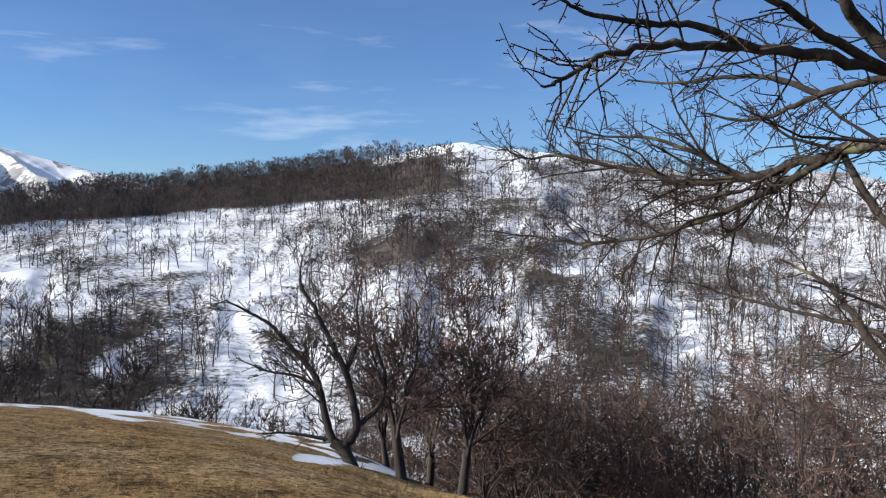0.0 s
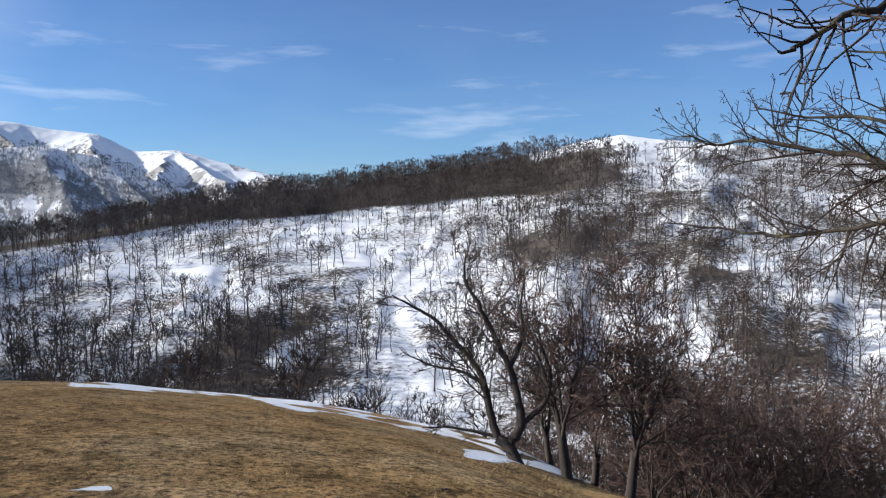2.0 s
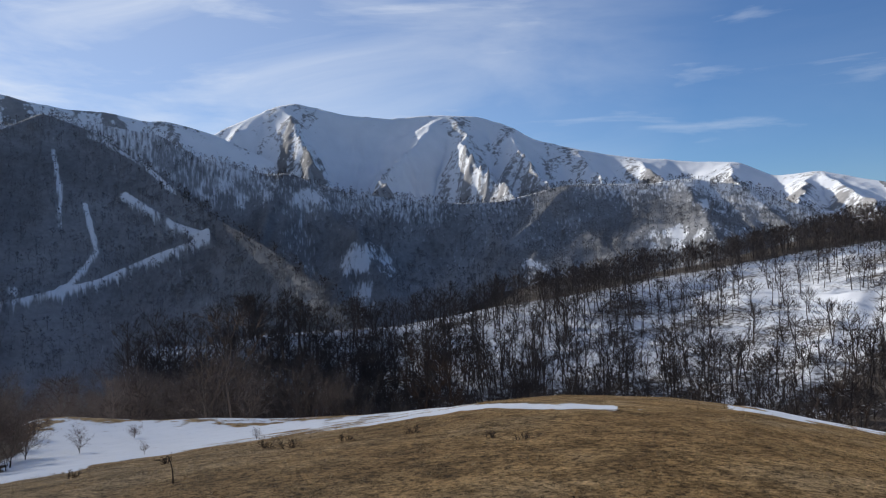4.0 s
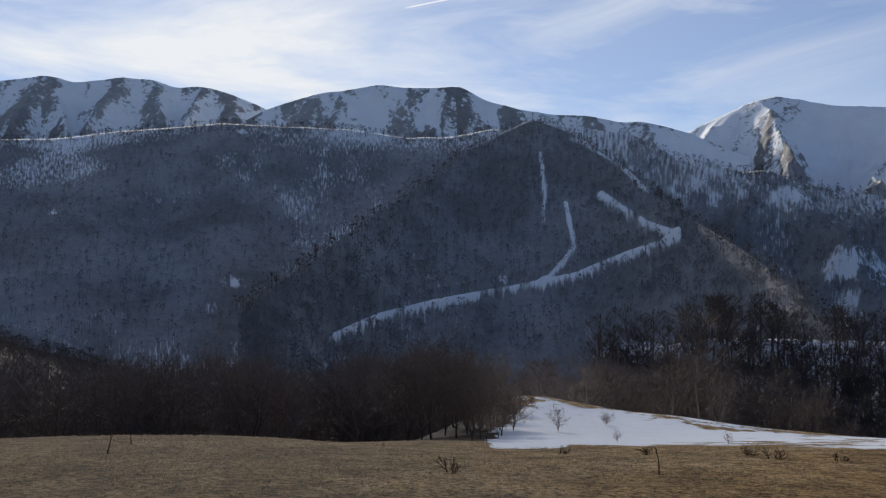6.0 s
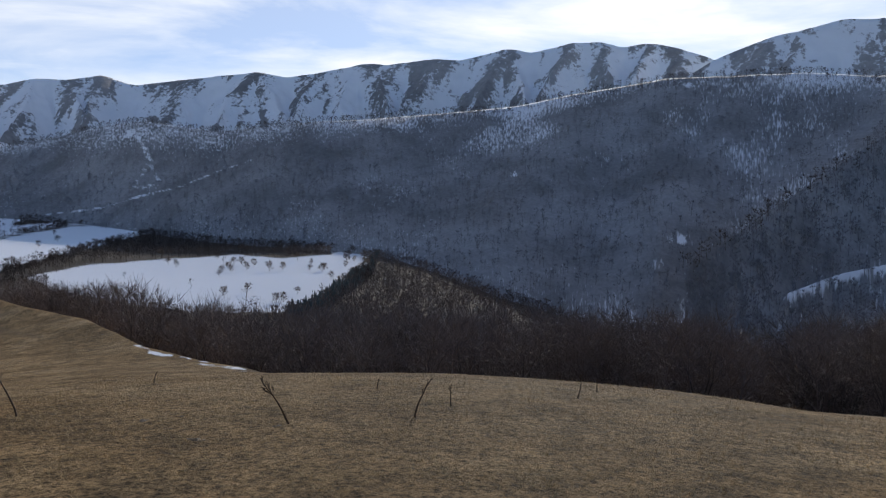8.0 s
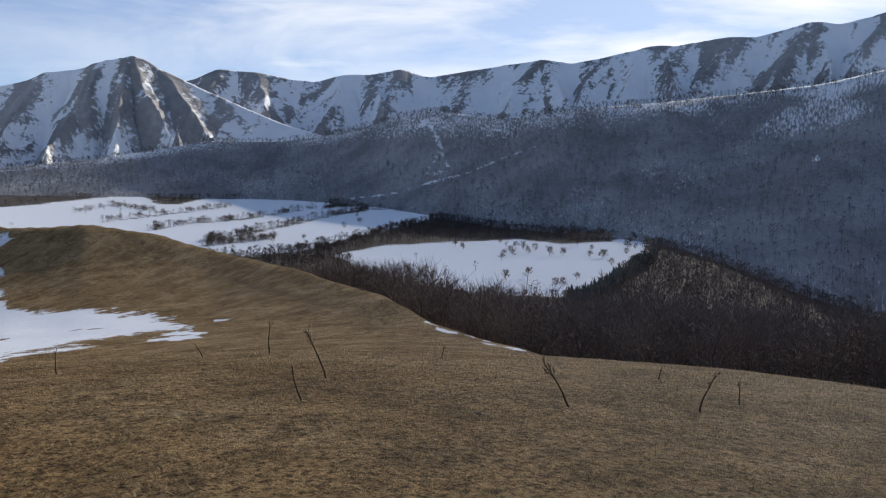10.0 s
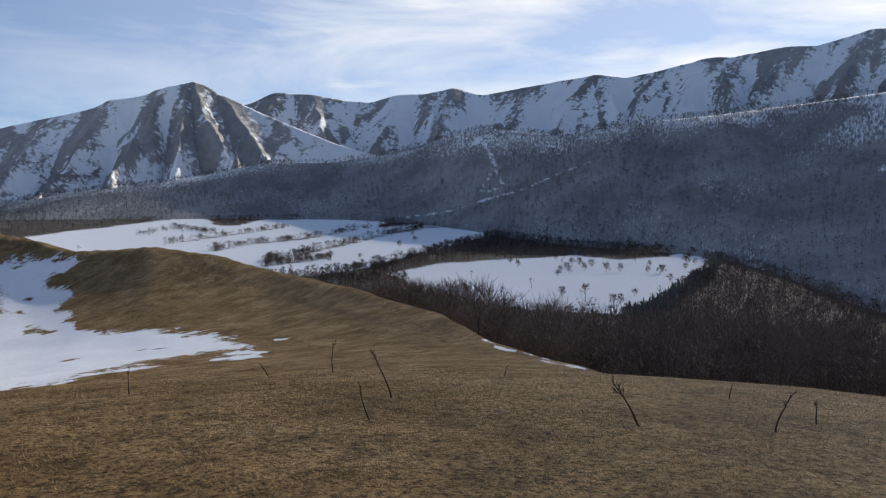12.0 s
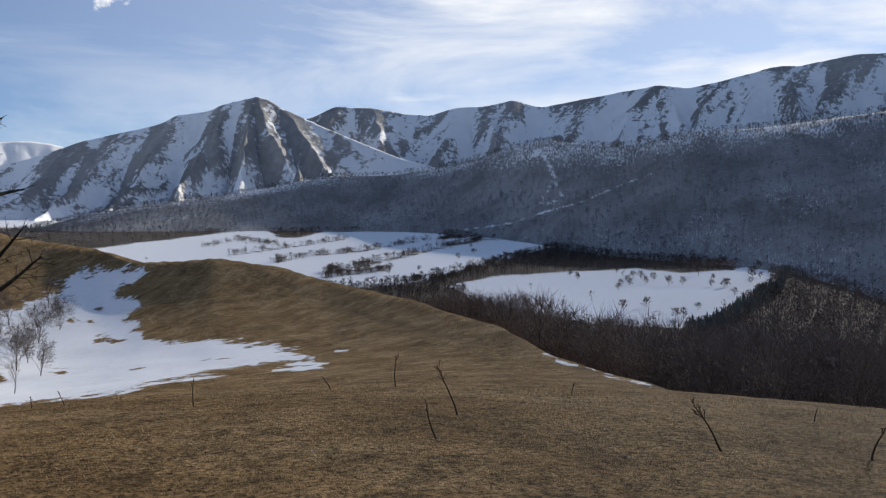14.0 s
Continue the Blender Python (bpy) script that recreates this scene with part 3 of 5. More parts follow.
def hill_snow(b, e, v, rib, x, y):
    n, band = fbm(x / 60, y / 38, 5, 51, 0.55) - 0.5, fbm(x / 70, y / 14, 4, 57, 0.6) - 0.5
    s = 0.61 + 0.85 * n + 0.5 * band - 0.10 * rib
    # the dark, dense belt under the skyline
    belt = np.interp(b, [-30, -1, 3.3, 11, 20, 28, 45, 66], [2.0, 2.2, 1.3, 0.8, -0.05, -0.65, -3.4, -5.2])
    s = s - 0.62 * np.clip((e - belt) / 0.35, 0, 1) * np.clip((b + 2) / 3, 0, 1)
    # the open top, white with strips of turf
    s = np.maximum(s, 1.15 * along(b, e, [(4.4, 4.1), (1.5, 4.75), (-1, 5.0), (-4, 4.7), (-8, 4.3)], 0.62) * (0.25 + 1.3 * fbm(x / 40, y / 7, 4, 5, 0.6)))
    s = np.maximum(s, 0.9 * along(b, e, [(-4.6, 4.2), (-5.2, 3.4), (-6.6, 2.9)], 0.5))
    # brush at the foot of the slope
    s = s - 0.20 * np.clip((-8.4 - e) / 1.5, 0, 1) * np.clip((b - 14) / 14, 0, 1)
    # the shaded hollows, their shade painted as thinner snow over dark litter
    s = s - 0.32 * np.clip(1.1 - np.hypot((b - 23.0) / 4.2, (e + 8.2) / 2.2), 0, 1)
    s = s - 0.40 * np.clip(1 - np.hypot((b - 4) / 5, (e + 2.2) / 1.6), 0, 1)
    s = s - 0.10 * np.clip((4 - b) / 14, 0, 1)
    for cb, ce, w, h in ((16.3, -2.9, 2.2, 0.6), (-3.2, -4.6, 1.8, 0.7), (-5, -8.3, 2.0, 1.4), (20, -9.5, 2.0, 1.2), (13, -6.8, 1.6, 0.8), (27, -4.0, 3.0, 0.8), (24.5, -5.2, 2.0, 0.5), (19, -1.5, 2.5, 0.5),
                         (-13, -5.0, 1.6, 0.8), (-9.4, -3.4, 1.5, 0.4), (33, -3.0, 1.6, 0.4), (10.5, -3.6, 1.4, 0.4), (-4.2, -6.4, 1.6, 0.6), (-17, -6.6, 1.6, 0.8), (49, -6.5, 2.0, 0.5), (41, -5.6, 2.4, 0.5)):
        s = s + 0.75 * np.clip(1.2 - np.hypot((b - cb + 6 * n) / w, (e - ce + 2 * band) / h), 0, 1)
    return s


HILL = landform("hillside", [(74, -6.4, 240), (66, -5.1, 260), (56, -4.9, 300), (51, -4.1, 340), (45, -3.1, 380), (40.5, -2.1, 420), (35.4, -1.35, 470), (31.5, -0.5, 500), (26.9, 0.65, 540), (22, 1.6, 590),
                              (18.6, 1.85, 620), (13.5, 2.7, 650), (8.6, 3.45, 670), (3.7, 4.3, 690), (1.8, 4.85, 700), (-1.3, 5.3, 700), (-3.3, 4.95, 700), (-8.2, 4.5, 690), (-15.7, 3.4, 680),
                              (-22, 2.3, 660), (-34, 1.5, 640)],
                [(-34, 150), (20, 150), (45, 150), (60, 160), (74, 180)], 430, 140, 16, 90, 1.15, 2, M_HILL, hill_snow, "steep snowy hillside with bare trees across the ravine", jag=0.02, back=0.3)

landform("snow_hill", [(-36, 2.6, 1150), (-27.9, 2.6, 1150), (-25.2, 3.2, 1150), (-22.6, 3.1, 1150), (-19, 2.6, 1100), (-12, 1, 1000)], [(-36, 800), (-12, 800)], 120, 50, 40, 120, 1.0, 4, M_HILL,
                    lambda b, e, v, rib, x, y: 0.75 + 1.0 * (fbm(x / 60, y / 60, 4, 8) - 0.5) - 0.5 * rib, "far round hill with patchy snow and brown turf")


def ridge_snow_c1(b, e, v, rib, x, y):
    n, wide = fbm(x / 70, y / 130, 5, 61, 0.6) - 0.5, fbm(x / 420, y / 300, 3, 63) - 0.5
    clump = np.clip((fbm(x / 200, y / 170, 4, 68, 0.6) - 0.50) * 4.5, 0, 1)
    s = 0.14 + 0.30 * n + 0.30 * wide + 0.34 * clump * np.clip((128 - b) / 10, 0.1, 1) - 0.10 * rib + 0.20 * np.clip((0.22 - v) / 0.2, 0, 1) * (b < 120)
    top = np.interp(b, (68, 84, 94, 104, 112, 126, 134, 140, 172), (1.2, 1.4, 1.6, 0.9, 0.9, 1.3, 2.0, 0.8, 0.2))
    crest = np.interp(b, (81, 84, 91, 97, 99, 102, 105.5, 109, 114.4, 119, 122.7, 126, 129, 133.7, 136, 138.3, 141.4, 149, 155.5, 160, 167), (8.8, 8.25, 8.75, 8.85, 8.85, 8.45, 8.05, 7.4, 6.95, 6.6, 6.4, 6.05, 5.7, 6.25, 5.9, 5.25, 4.5, 4.0, 2.75, 2.15, 0.71))
    s = s + 0.33 * np.clip(1.2 - (crest - e) / top, 0, 1) * np.clip(0.25 + 1.7 * fbm(x / 90, y / 60, 4, 66, 0.6), 0, 1.3)
    for cb, ce, w, h in ((98.3, -1.6, 1.1, 0.5), (108.1, -6.6, 0.22, 0.9), (99.8, -3.2, 0.4, 0.5), (109.3, 2.9, 0.25, 0.25), (80.2, -1.4, 0.5, 0.35), (97.4, 8.45, 1.0, 0.25), (86.5, 8.0, 0.9, 0.15)):
        s = np.maximum(s, (1.3 - np.hypot((b - cb) / w, (e - ce) / h)) * (-0.25 + 1.8 * fbm(x / 14, y / 50, 5, 6, 0.7)))
    grain = -0.45 + 2.1 * fbm(x / 16, y / 30, 5, 19, 0.7)
    s = np.maximum(s, grain * np.clip(1.2 - np.hypot((b - 134.6) / 3.0, (e - 5.6) / 0.7), 0, 1))
    s = np.maximum(s, grain * along(b, e, [(134.2, 5.4), (133.5, 3.8), (134.4, 2.1)], 0.22))
    s = np.maximum(s, grain * along(b, e, [(133.5, 3.6), (132.9, 2.3)], 0.16))
    s = np.maximum(s, grain * np.clip(1.3 - np.hypot((b - 133.5) / 0.7, (e - 2.05) / 0.25), 0, 1))
    s = np.maximum(s, 0.95 * grain * along(b, e, [(139.5, 0.3), (136.5, 0.7), (134, 1.5), (131.6, 2.1), (129.5, 3.0), (127, 3.9)], 0.10))
    return s


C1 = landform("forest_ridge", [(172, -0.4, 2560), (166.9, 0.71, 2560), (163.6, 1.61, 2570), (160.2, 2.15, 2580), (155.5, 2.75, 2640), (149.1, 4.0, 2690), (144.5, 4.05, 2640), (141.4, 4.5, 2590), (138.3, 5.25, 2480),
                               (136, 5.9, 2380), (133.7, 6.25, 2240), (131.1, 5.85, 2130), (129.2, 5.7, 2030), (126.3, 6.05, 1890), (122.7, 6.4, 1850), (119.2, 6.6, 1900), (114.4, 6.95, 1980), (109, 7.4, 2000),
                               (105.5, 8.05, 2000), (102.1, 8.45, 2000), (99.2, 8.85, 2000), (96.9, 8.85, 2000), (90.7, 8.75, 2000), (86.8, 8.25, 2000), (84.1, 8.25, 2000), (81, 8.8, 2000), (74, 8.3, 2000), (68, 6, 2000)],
              [(68, 1060), (108, 1060), (114, 1160), (122, 1330), (130, 1480), (140, 2150), (149, 2330), (172, 2380)], 520, 110, 55, 380, 1.05, 6, M_FOREST_HAZED, ridge_snow_c1,
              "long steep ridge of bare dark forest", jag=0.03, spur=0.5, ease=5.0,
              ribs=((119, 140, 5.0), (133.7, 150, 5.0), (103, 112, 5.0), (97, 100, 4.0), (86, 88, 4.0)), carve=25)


def ridge_snow_c2(b, e, v, rib, x, y):
    n, wide = fbm(x / 60, y / 110, 5, 71, 0.6) - 0.5, fbm(x / 300, y / 240, 3, 73) - 0.5
    s = 0.17 + 0.34 * n + 0.34 * wide - 0.10 * rib
    grain = -0.12 + 1.9 * fbm(x / 20, y / 26, 5, 7, 0.7)
    s = np.maximum(s, grain * along(b, e, [(91.6, -5.7), (88.7, -4.4), (84.8, -3.4), (79, -2.3), (75.3, -1.5), (71.7, 0.0), (68.5, 1.1)], 0.42))
    s = np.maximum(s, grain * along(b, e, [(68.5, 1.3), (70.6, 2.1), (73.5, 4.1)], 0.42))
    s = np.maximum(s, grain * along(b, e, [(77.5, -2.0), (75.3, 0.7), (75.9, 3.7)], 0.24))
    s = np.maximum(s, 0.62 * grain * along(b, e, [(77.6, 7.2), (77.3, 4.5), (77.4, 2.5)], 0.25))
    s = np.maximum(s, grain * np.clip(1.3 - np.hypot((b - 80.2) / 0.6, (e + 1.4) / 0.4), 0, 1))
    s = np.maximum(s, grain * along(b, e, [(75.4, 8.2), (72.6, 6.6), (70.5, 4.6)], 0.30))
    s = np.maximum(s, 0.9 * along(b, e, [(73.5, -6.1), (70.4, -5.6), (68.3, -6.2)], 0.35))
    return s


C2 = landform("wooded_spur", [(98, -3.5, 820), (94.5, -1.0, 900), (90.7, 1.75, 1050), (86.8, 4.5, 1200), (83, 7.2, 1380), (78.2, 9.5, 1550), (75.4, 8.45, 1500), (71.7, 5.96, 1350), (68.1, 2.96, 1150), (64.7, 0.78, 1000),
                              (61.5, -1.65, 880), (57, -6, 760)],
              [(57, 680), (62, 760), (70, 900), (86, 900), (92, 780), (98, 720)], 320, 100, 30, 260, 1.1, 12, M_FOREST_HAZED, ridge_snow_c2, "steep wooded spur with a thin snowy track", jag=0.01, spur=0.15,
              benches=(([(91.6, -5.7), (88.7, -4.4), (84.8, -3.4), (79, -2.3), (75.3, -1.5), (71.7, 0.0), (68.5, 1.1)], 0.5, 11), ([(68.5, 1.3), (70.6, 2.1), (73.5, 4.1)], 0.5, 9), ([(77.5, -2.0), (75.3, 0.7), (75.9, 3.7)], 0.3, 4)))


def ridge_snow_c3(b, e, v, rib, x, y):
    s = 0.20 + 0.5 * (fbm(x / 80, y / 130, 5, 81, 0.6) - 0.5) + 0.45 * (fbm(x / 330, y / 260, 4, 83) - 0.5) - 0.15 * rib + 0.35 * np.clip((v - 0.8) / 0.2, 0, 1)
    grain = -0.80 + 2.5 * fbm(x / 26, y / 40, 5, 17, 0.7)
    for cb, ce, w, h in ((57.9, -0.7, 2.0, 1.2), (58.0, -3.4, 1.0, 1.2), (46.6, -1.5, 0.8, 1.0), (36.1, 0.2, 3.2, 0.9), (61.3, -3.6, 1.6, 0.5), (66.2, 4.6, 2.4, 1.1), (61.5, 3.6, 1.5, 0.7), (33, 2.6, 3, 0.8)):
        s = np.maximum(s, grain * np.clip(1.6 - np.hypot((b - cb) / w, (e - ce) / h), 0, 1.2))
    return s


C3 = landform("wooded_foothill", [(78, 9.0, 2000), (74.5, 8.85, 2000), (71.4, 8.2, 1950), (68.7, 6.75, 1850), (64.9, 5.6, 1800), (62.8, 5.65, 1780), (61, 4.6, 1750), (57, 3.9, 1700), (51.7, 3.3, 1700), (48.7, 3.4, 1750),
                                  (44.1, 4.25, 1800), (38.7, 4.1, 1800), (36, 4.3, 1800), (33.3, 3.8, 1800), (29.5, 2.2, 1700), (26.9, 0.9, 1650), (18, -1, 1600)],
              [(18, 1250), (40, 1400), (60, 1420), (78, 1420)], 340, 90, 170, 320, 1.0, 16, M_FOREST_HAZED, ridge_snow_c3, "forested foothills with snow in the clearings", jag=0.02, ribs=((63.5, 67, 3.5), (62.4, 55, 3.0), (51, 47, 3.0), (44.1, 52, 3.0), (37, 33, 3.0), (33, 25, 3.0)), carve=80,
              benches=(([(57.9, 0.2), (58.4, -1.6)], 2.6, 14), ([(58.0, -3.0), (57.6, -4.2)], 1.4, 8), ([(46.6, -1.0), (46.6, -2.2)], 1.2, 6), ([(39, 0.6), (33.4, 0.0)], 1.6, 8), ([(66.8, 5.2), (65, 4.2), (61.5, 3.8)], 1.6, 12)))


def peak_snow(base, k, seed, low=0.0, below=0.5):
    def f(b, e, v, rib, x, y):
        fleck = fbm(x / 60 + y / 150, y / 190, 5, seed, 0.62) - 0.5
        wide = fbm(x / 380, y / 420, 3, seed + 3) - 0.5
        return base - low * np.clip((below - v) / 0.35, 0, 1) - k * rib + 0.8 * fleck + 0.6 * wide
    return f


landform("snow_mountain", [(176, 2.6, 4300), (170, 4.1, 4200), (166.9, 5.1, 4150), (164.6, 5.97, 4100), (161.9, 6.7, 4050), (159.8, 7.25, 4000), (158.6, 7.9, 4000), (156.6, 8.24, 4000), (155.2, 8.87, 4000), (153.3, 9.22, 4000),
                           (151.8, 8.47, 4000), (149.9, 7.6, 4000), (147.6, 6.6, 4000), (144, 5.2, 3950), (140, 4.2, 3900)],
         [(140, 3000), (176, 2900)], 460, 160, 120, 170, 1.7, 21, M_MOUNTAIN, peak_snow(0.62, 0.8, 91, -0.4, 0.45), "broad rocky mountain streaked with snow", jag=0.03, spur=0.35,
         ribs=((153.3, 149.0, 1.5), (153.5, 156.0, 1.3), (155.4, 160.5, 1.4), (151.5, 144.5, 1.4), (158.8, 164.5, 1.5), (161.9, 168.5, 1.5), (165, 173, 1.6)), fine_share=0.4, carve=150)
landform("distant_range", [(180, 5.2, 4820), (173, 5.6, 4820), (169, 5.85, 4820), (167.3, 6.0, 4820), (165.8, 5.75, 4820), (163.5, 5.2, 4820), (160, 4, 4820)], [(160, 4400), (180, 4400)], 120, 40, 60, 130, 1.0, 27, M_MOUNTAIN,
         peak_snow(0.85, 0.5, 92), "distant pale snowy range behind the mountain")
landform("mountain_range", [(156, 6.5, 4650), (149.9, 7.9, 4600), (148.4, 8.64, 4600), (145.7, 8.54, 4600), (143.7, 8.16, 4600), (141.8, 8.04, 4600), (140, 8.64, 4600), (138.1, 8.61, 4600), (136.2, 8.99, 4600), (134.4, 8.42, 4600),
                            (130.7, 9.02, 4550), (128.4, 9.34, 4450), (126.6, 9.6, 4400), (124.8, 9.3, 4400), (122.7, 9.6, 4400), (119.5, 10.3, 4400), (118, 10.2, 4400), (114.4, 10.6, 4400), (113, 10.45, 4400), (109.8, 11.2, 4400),
                            (108.1, 10.9, 4400), (105.5, 11.45, 4400), (103.3, 11.4, 4400), (102.1, 11.0, 4400), (100.4, 11.2, 4400), (98.8, 10.85, 4400), (96.3, 9.95, 4400), (93, 8.6, 4400)],
         [(93, 3150), (130, 3200), (156, 3400)], 680, 130, 90, 150, 1.25, 31, M_MOUNTAIN, peak_snow(0.68, 0.8, 95), "high snow-covered mountain range with ribbed slopes", jag=0.03, spur=0.4,
         ribs=((148.4, 151.0, 1.2), (145.9, 143.8, 1.2), (140, 143.4, 1.1), (138.1, 136.4, 1.0), (136.2, 139.6, 1.1), (130.7, 136, 1.5), (127.0, 132.6, 1.6), (126.4, 123.0, 1.5), (122.7, 127.5, 1.4), (119.5, 125.2, 1.6), (118.6, 116.6, 1.2),
               (114.4, 120.5, 1.5), (109.8, 116.0, 1.6), (109.4, 106.4, 1.3), (105.5, 110.6, 1.4), (103.3, 101.0, 1.2), (100.4, 104.4, 1.1), (98.8, 95.6, 1.2)), fine_share=0.4, carve=190)
landform("table_mountain", [(100, 7.5, 3500), (98.4, 8.7, 3500), (96.3, 9.9, 3550), (94.6, 10.5, 3600), (92.7, 11.15, 3600), (90.8, 11.4, 3600), (88.8, 11.75, 3600), (86.9, 11.6, 3600), (83, 11.65, 3600), (81.5, 10.8, 3600),
                            (79.2, 10.2, 3600), (76.9, 9.8, 3600), (74.3, 9.6, 3600), (72.1, 9.1, 3600), (71, 9.2, 3600), (67.8, 8.3, 3600), (64, 6.5, 3500)],
         [(64, 2550), (100, 2600)], 440, 120, 60, 140, 1.2, 37, M_MOUNTAIN, peak_snow(0.68, 0.8, 97), "flat-topped snowy mountain with a shaded face", jag=0.03, spur=-0.3,
         ribs=((92.7, 99.5, 2.0), (83.1, 90.0, 2.2), (82.9, 79.0, 1.6), (79.2, 75.4, 1.4), (74.3, 71, 1.4), (70.8, 67, 1.4), (90.5, 94.5, 1.6)), fine_share=0.4, carve=150)
landform("white_mountain", [(73, 5.5, 3900), (69.9, 7.6, 3900), (67.8, 8.3, 3950), (66.5, 9.0, 4000), (64.8, 9.66, 4000), (63.5, 10.2, 4000), (62.5, 10.3, 4000), (60.8, 9.9, 4000), (58.5, 9.4, 4000), (56.3, 9.2, 4000), (54.2, 9.34, 4000),
                            (52.3, 9.4, 4000), (49.8, 9.05, 4000), (47.8, 8.34, 4000), (46.3, 7.4, 4000), (44, 6.76, 4000), (41.7, 6.2, 4000), (39.4, 5.8, 4000), (35.2, 5.3, 3950), (33.1, 5.15, 3900), (31, 4.1, 3800),
                            (28.3, 4.24, 3700), (25.7, 3.54, 3600), (22.8, 2.83, 3500), (19.6, 2.1, 3400), (14, 0.5, 3300)],
         [(14, 1900), (40, 2150), (73, 2300)], 560, 140, 130, 210, 1.25, 43, M_MOUNTAIN, peak_snow(0.86, 0.7, 99, 0.12, 0.92), "rounded mountain deep in wind-blown snow", jag=0.03, spur=0.35,
         ribs=((66.0, 71, 2.0), (63.2, 60.4, 2.4), (52.9, 60.0, 2.6), (52.5, 46.5, 2.4), (48.4, 42.5, 1.9), (44, 38.5, 1.8), (39.4, 35, 1.6), (34, 31.5, 1.6), (28.3, 31.5, 1.6), (28.0, 22.8, 1.8), (22.8, 18, 1.6)), fine_share=0.4, carve=270)


# ---- trees ----
def tube(lines, sides):
    """Verts and quads of tapering tubes round polylines of (points, radii)."""
    vs, fs, n0 = [], [], 0
    ang = np.arange(sides) * 2 * math.pi / sides
    ca, sa = np.cos(ang)[None, :, None], np.sin(ang)[None, :, None]
    for pts, rad in lines:
        d = np.gradient(pts, axis=0)
        d /= np.linalg.norm(d, axis=1, keepdims=True) + 1e-9
        ref = np.array([0.31, 0.83, 0.46]) if abs(d[0, 2]) > 0.8 else np.array([0.1, 0.2, 0.97])
        u = np.cross(d, ref)
        u /= np.linalg.norm(u, axis=1, keepdims=True) + 1e-9
        w = np.cross(d, u)
        ring = pts[:, None, :] + np.asarray(rad)[:, None, None] * (ca * u[:, None, :] + sa * w[:, None, :])
        k = len(pts)
        vs.append(ring.reshape(-1, 3))
        i, j = np.meshgrid(np.arange(k - 1), np.arange(sides), indexing="ij")
        a, b2 = i * sides + j, i * sides + (j + 1) % sides
        fs.append(np.stack([a, b2, b2 + sides, a + sides], -1).reshape(-1, 4) + n0)
        n0 += k * sides
    return np.concatenate(vs), np.concatenate(fs)


def bend(rng, p, d, length, segs, wild, lift):
    pts = [np.array(p, float)]
    d = np.array(d, float)
    for _ in range(segs):
        d = d + rng.normal(0, wild, 3) + np.array([0, 0, lift])
        d /= np.linalg.norm(d)
        pts.append(pts[-1] + d * length / segs)
    return np.array(pts), d


def sideways(rng, d, spread):
    d = d / np.linalg.norm(d)
    s = np.cross(d, rng.normal(0, 1, 3))
    s /= np.linalg.norm(s) + 1e-9
    return d * math.cos(spread) + s * math.sin(spread)


def sprout(rng, line, level, out, spec, taper=0.82):
    """Side shoots of a limb, down to the twigs. spec: per level (shoots per metre, length share, spread, wild, lift)."""
    pts, rad = line
    if level >= len(spec):
        return
    dens, share, spread, wild, lift, start = spec[level]
    seg = np.linalg.norm(np.diff(pts, axis=0), axis=1)
    total = seg.sum()
    n = max(2, int(dens * total + rng.rand()))
    cum = np.concatenate([[0], np.cumsum(seg)]) / total
    for _ in range(n):
        t = start + (1 - start) * rng.rand() ** 0.8
        i = min(np.searchsorted(cum, t) - 1, len(seg) - 1)
        i = max(i, 0)
        f = (t - cum[i]) / (cum[i + 1] - cum[i] + 1e-9)
        p = pts[i] * (1 - f) + pts[i + 1] * f
        r0 = rad[i] * (1 - f) + rad[i + 1] * f
        d = sideways(rng, pts[i + 1] - pts[i], spread * (0.7 + 0.6 * rng.rand()))
        ln = total * share * (1.12 - taper * t) * (0.6 + 0.8 * rng.rand())
        segs = 3
        new_pts, _ = bend(rng, p, d, ln, segs, wild, lift)
        r1 = min(r0 * 0.62, max(0.0045, ln * 0.014))
        new_line = (new_pts, np.linspace(r1, max(r1 * 0.3, 0.0022), segs + 1))
        out[level].append(new_line)
        sprout(rng, new_line, level + 1, out, spec, taper)


def slivers(lines, seed, flat=1.6, least=0.008):
    """One thin blade per twig, for trees seen from afar."""
    r = np.random.RandomState(seed)
    a = np.array([ln[0][0] for ln in lines])
    z = np.array([ln[0][-1] for ln in lines])
    w = np.array([ln[1][0] for ln in lines])[:, None] * flat
    w = np.maximum(w, least)
    s = np.cross(z - a, r.normal(0, 1, a.shape))
    s /= np.linalg.norm(s, axis=1, keepdims=True) + 1e-9
    v = np.stack([a - s * w, a + s * w, z], 1).reshape(-1, 3)
    return v, np.arange(len(lines))[:, None] * 3 + np.array([[0, 1, 2]])


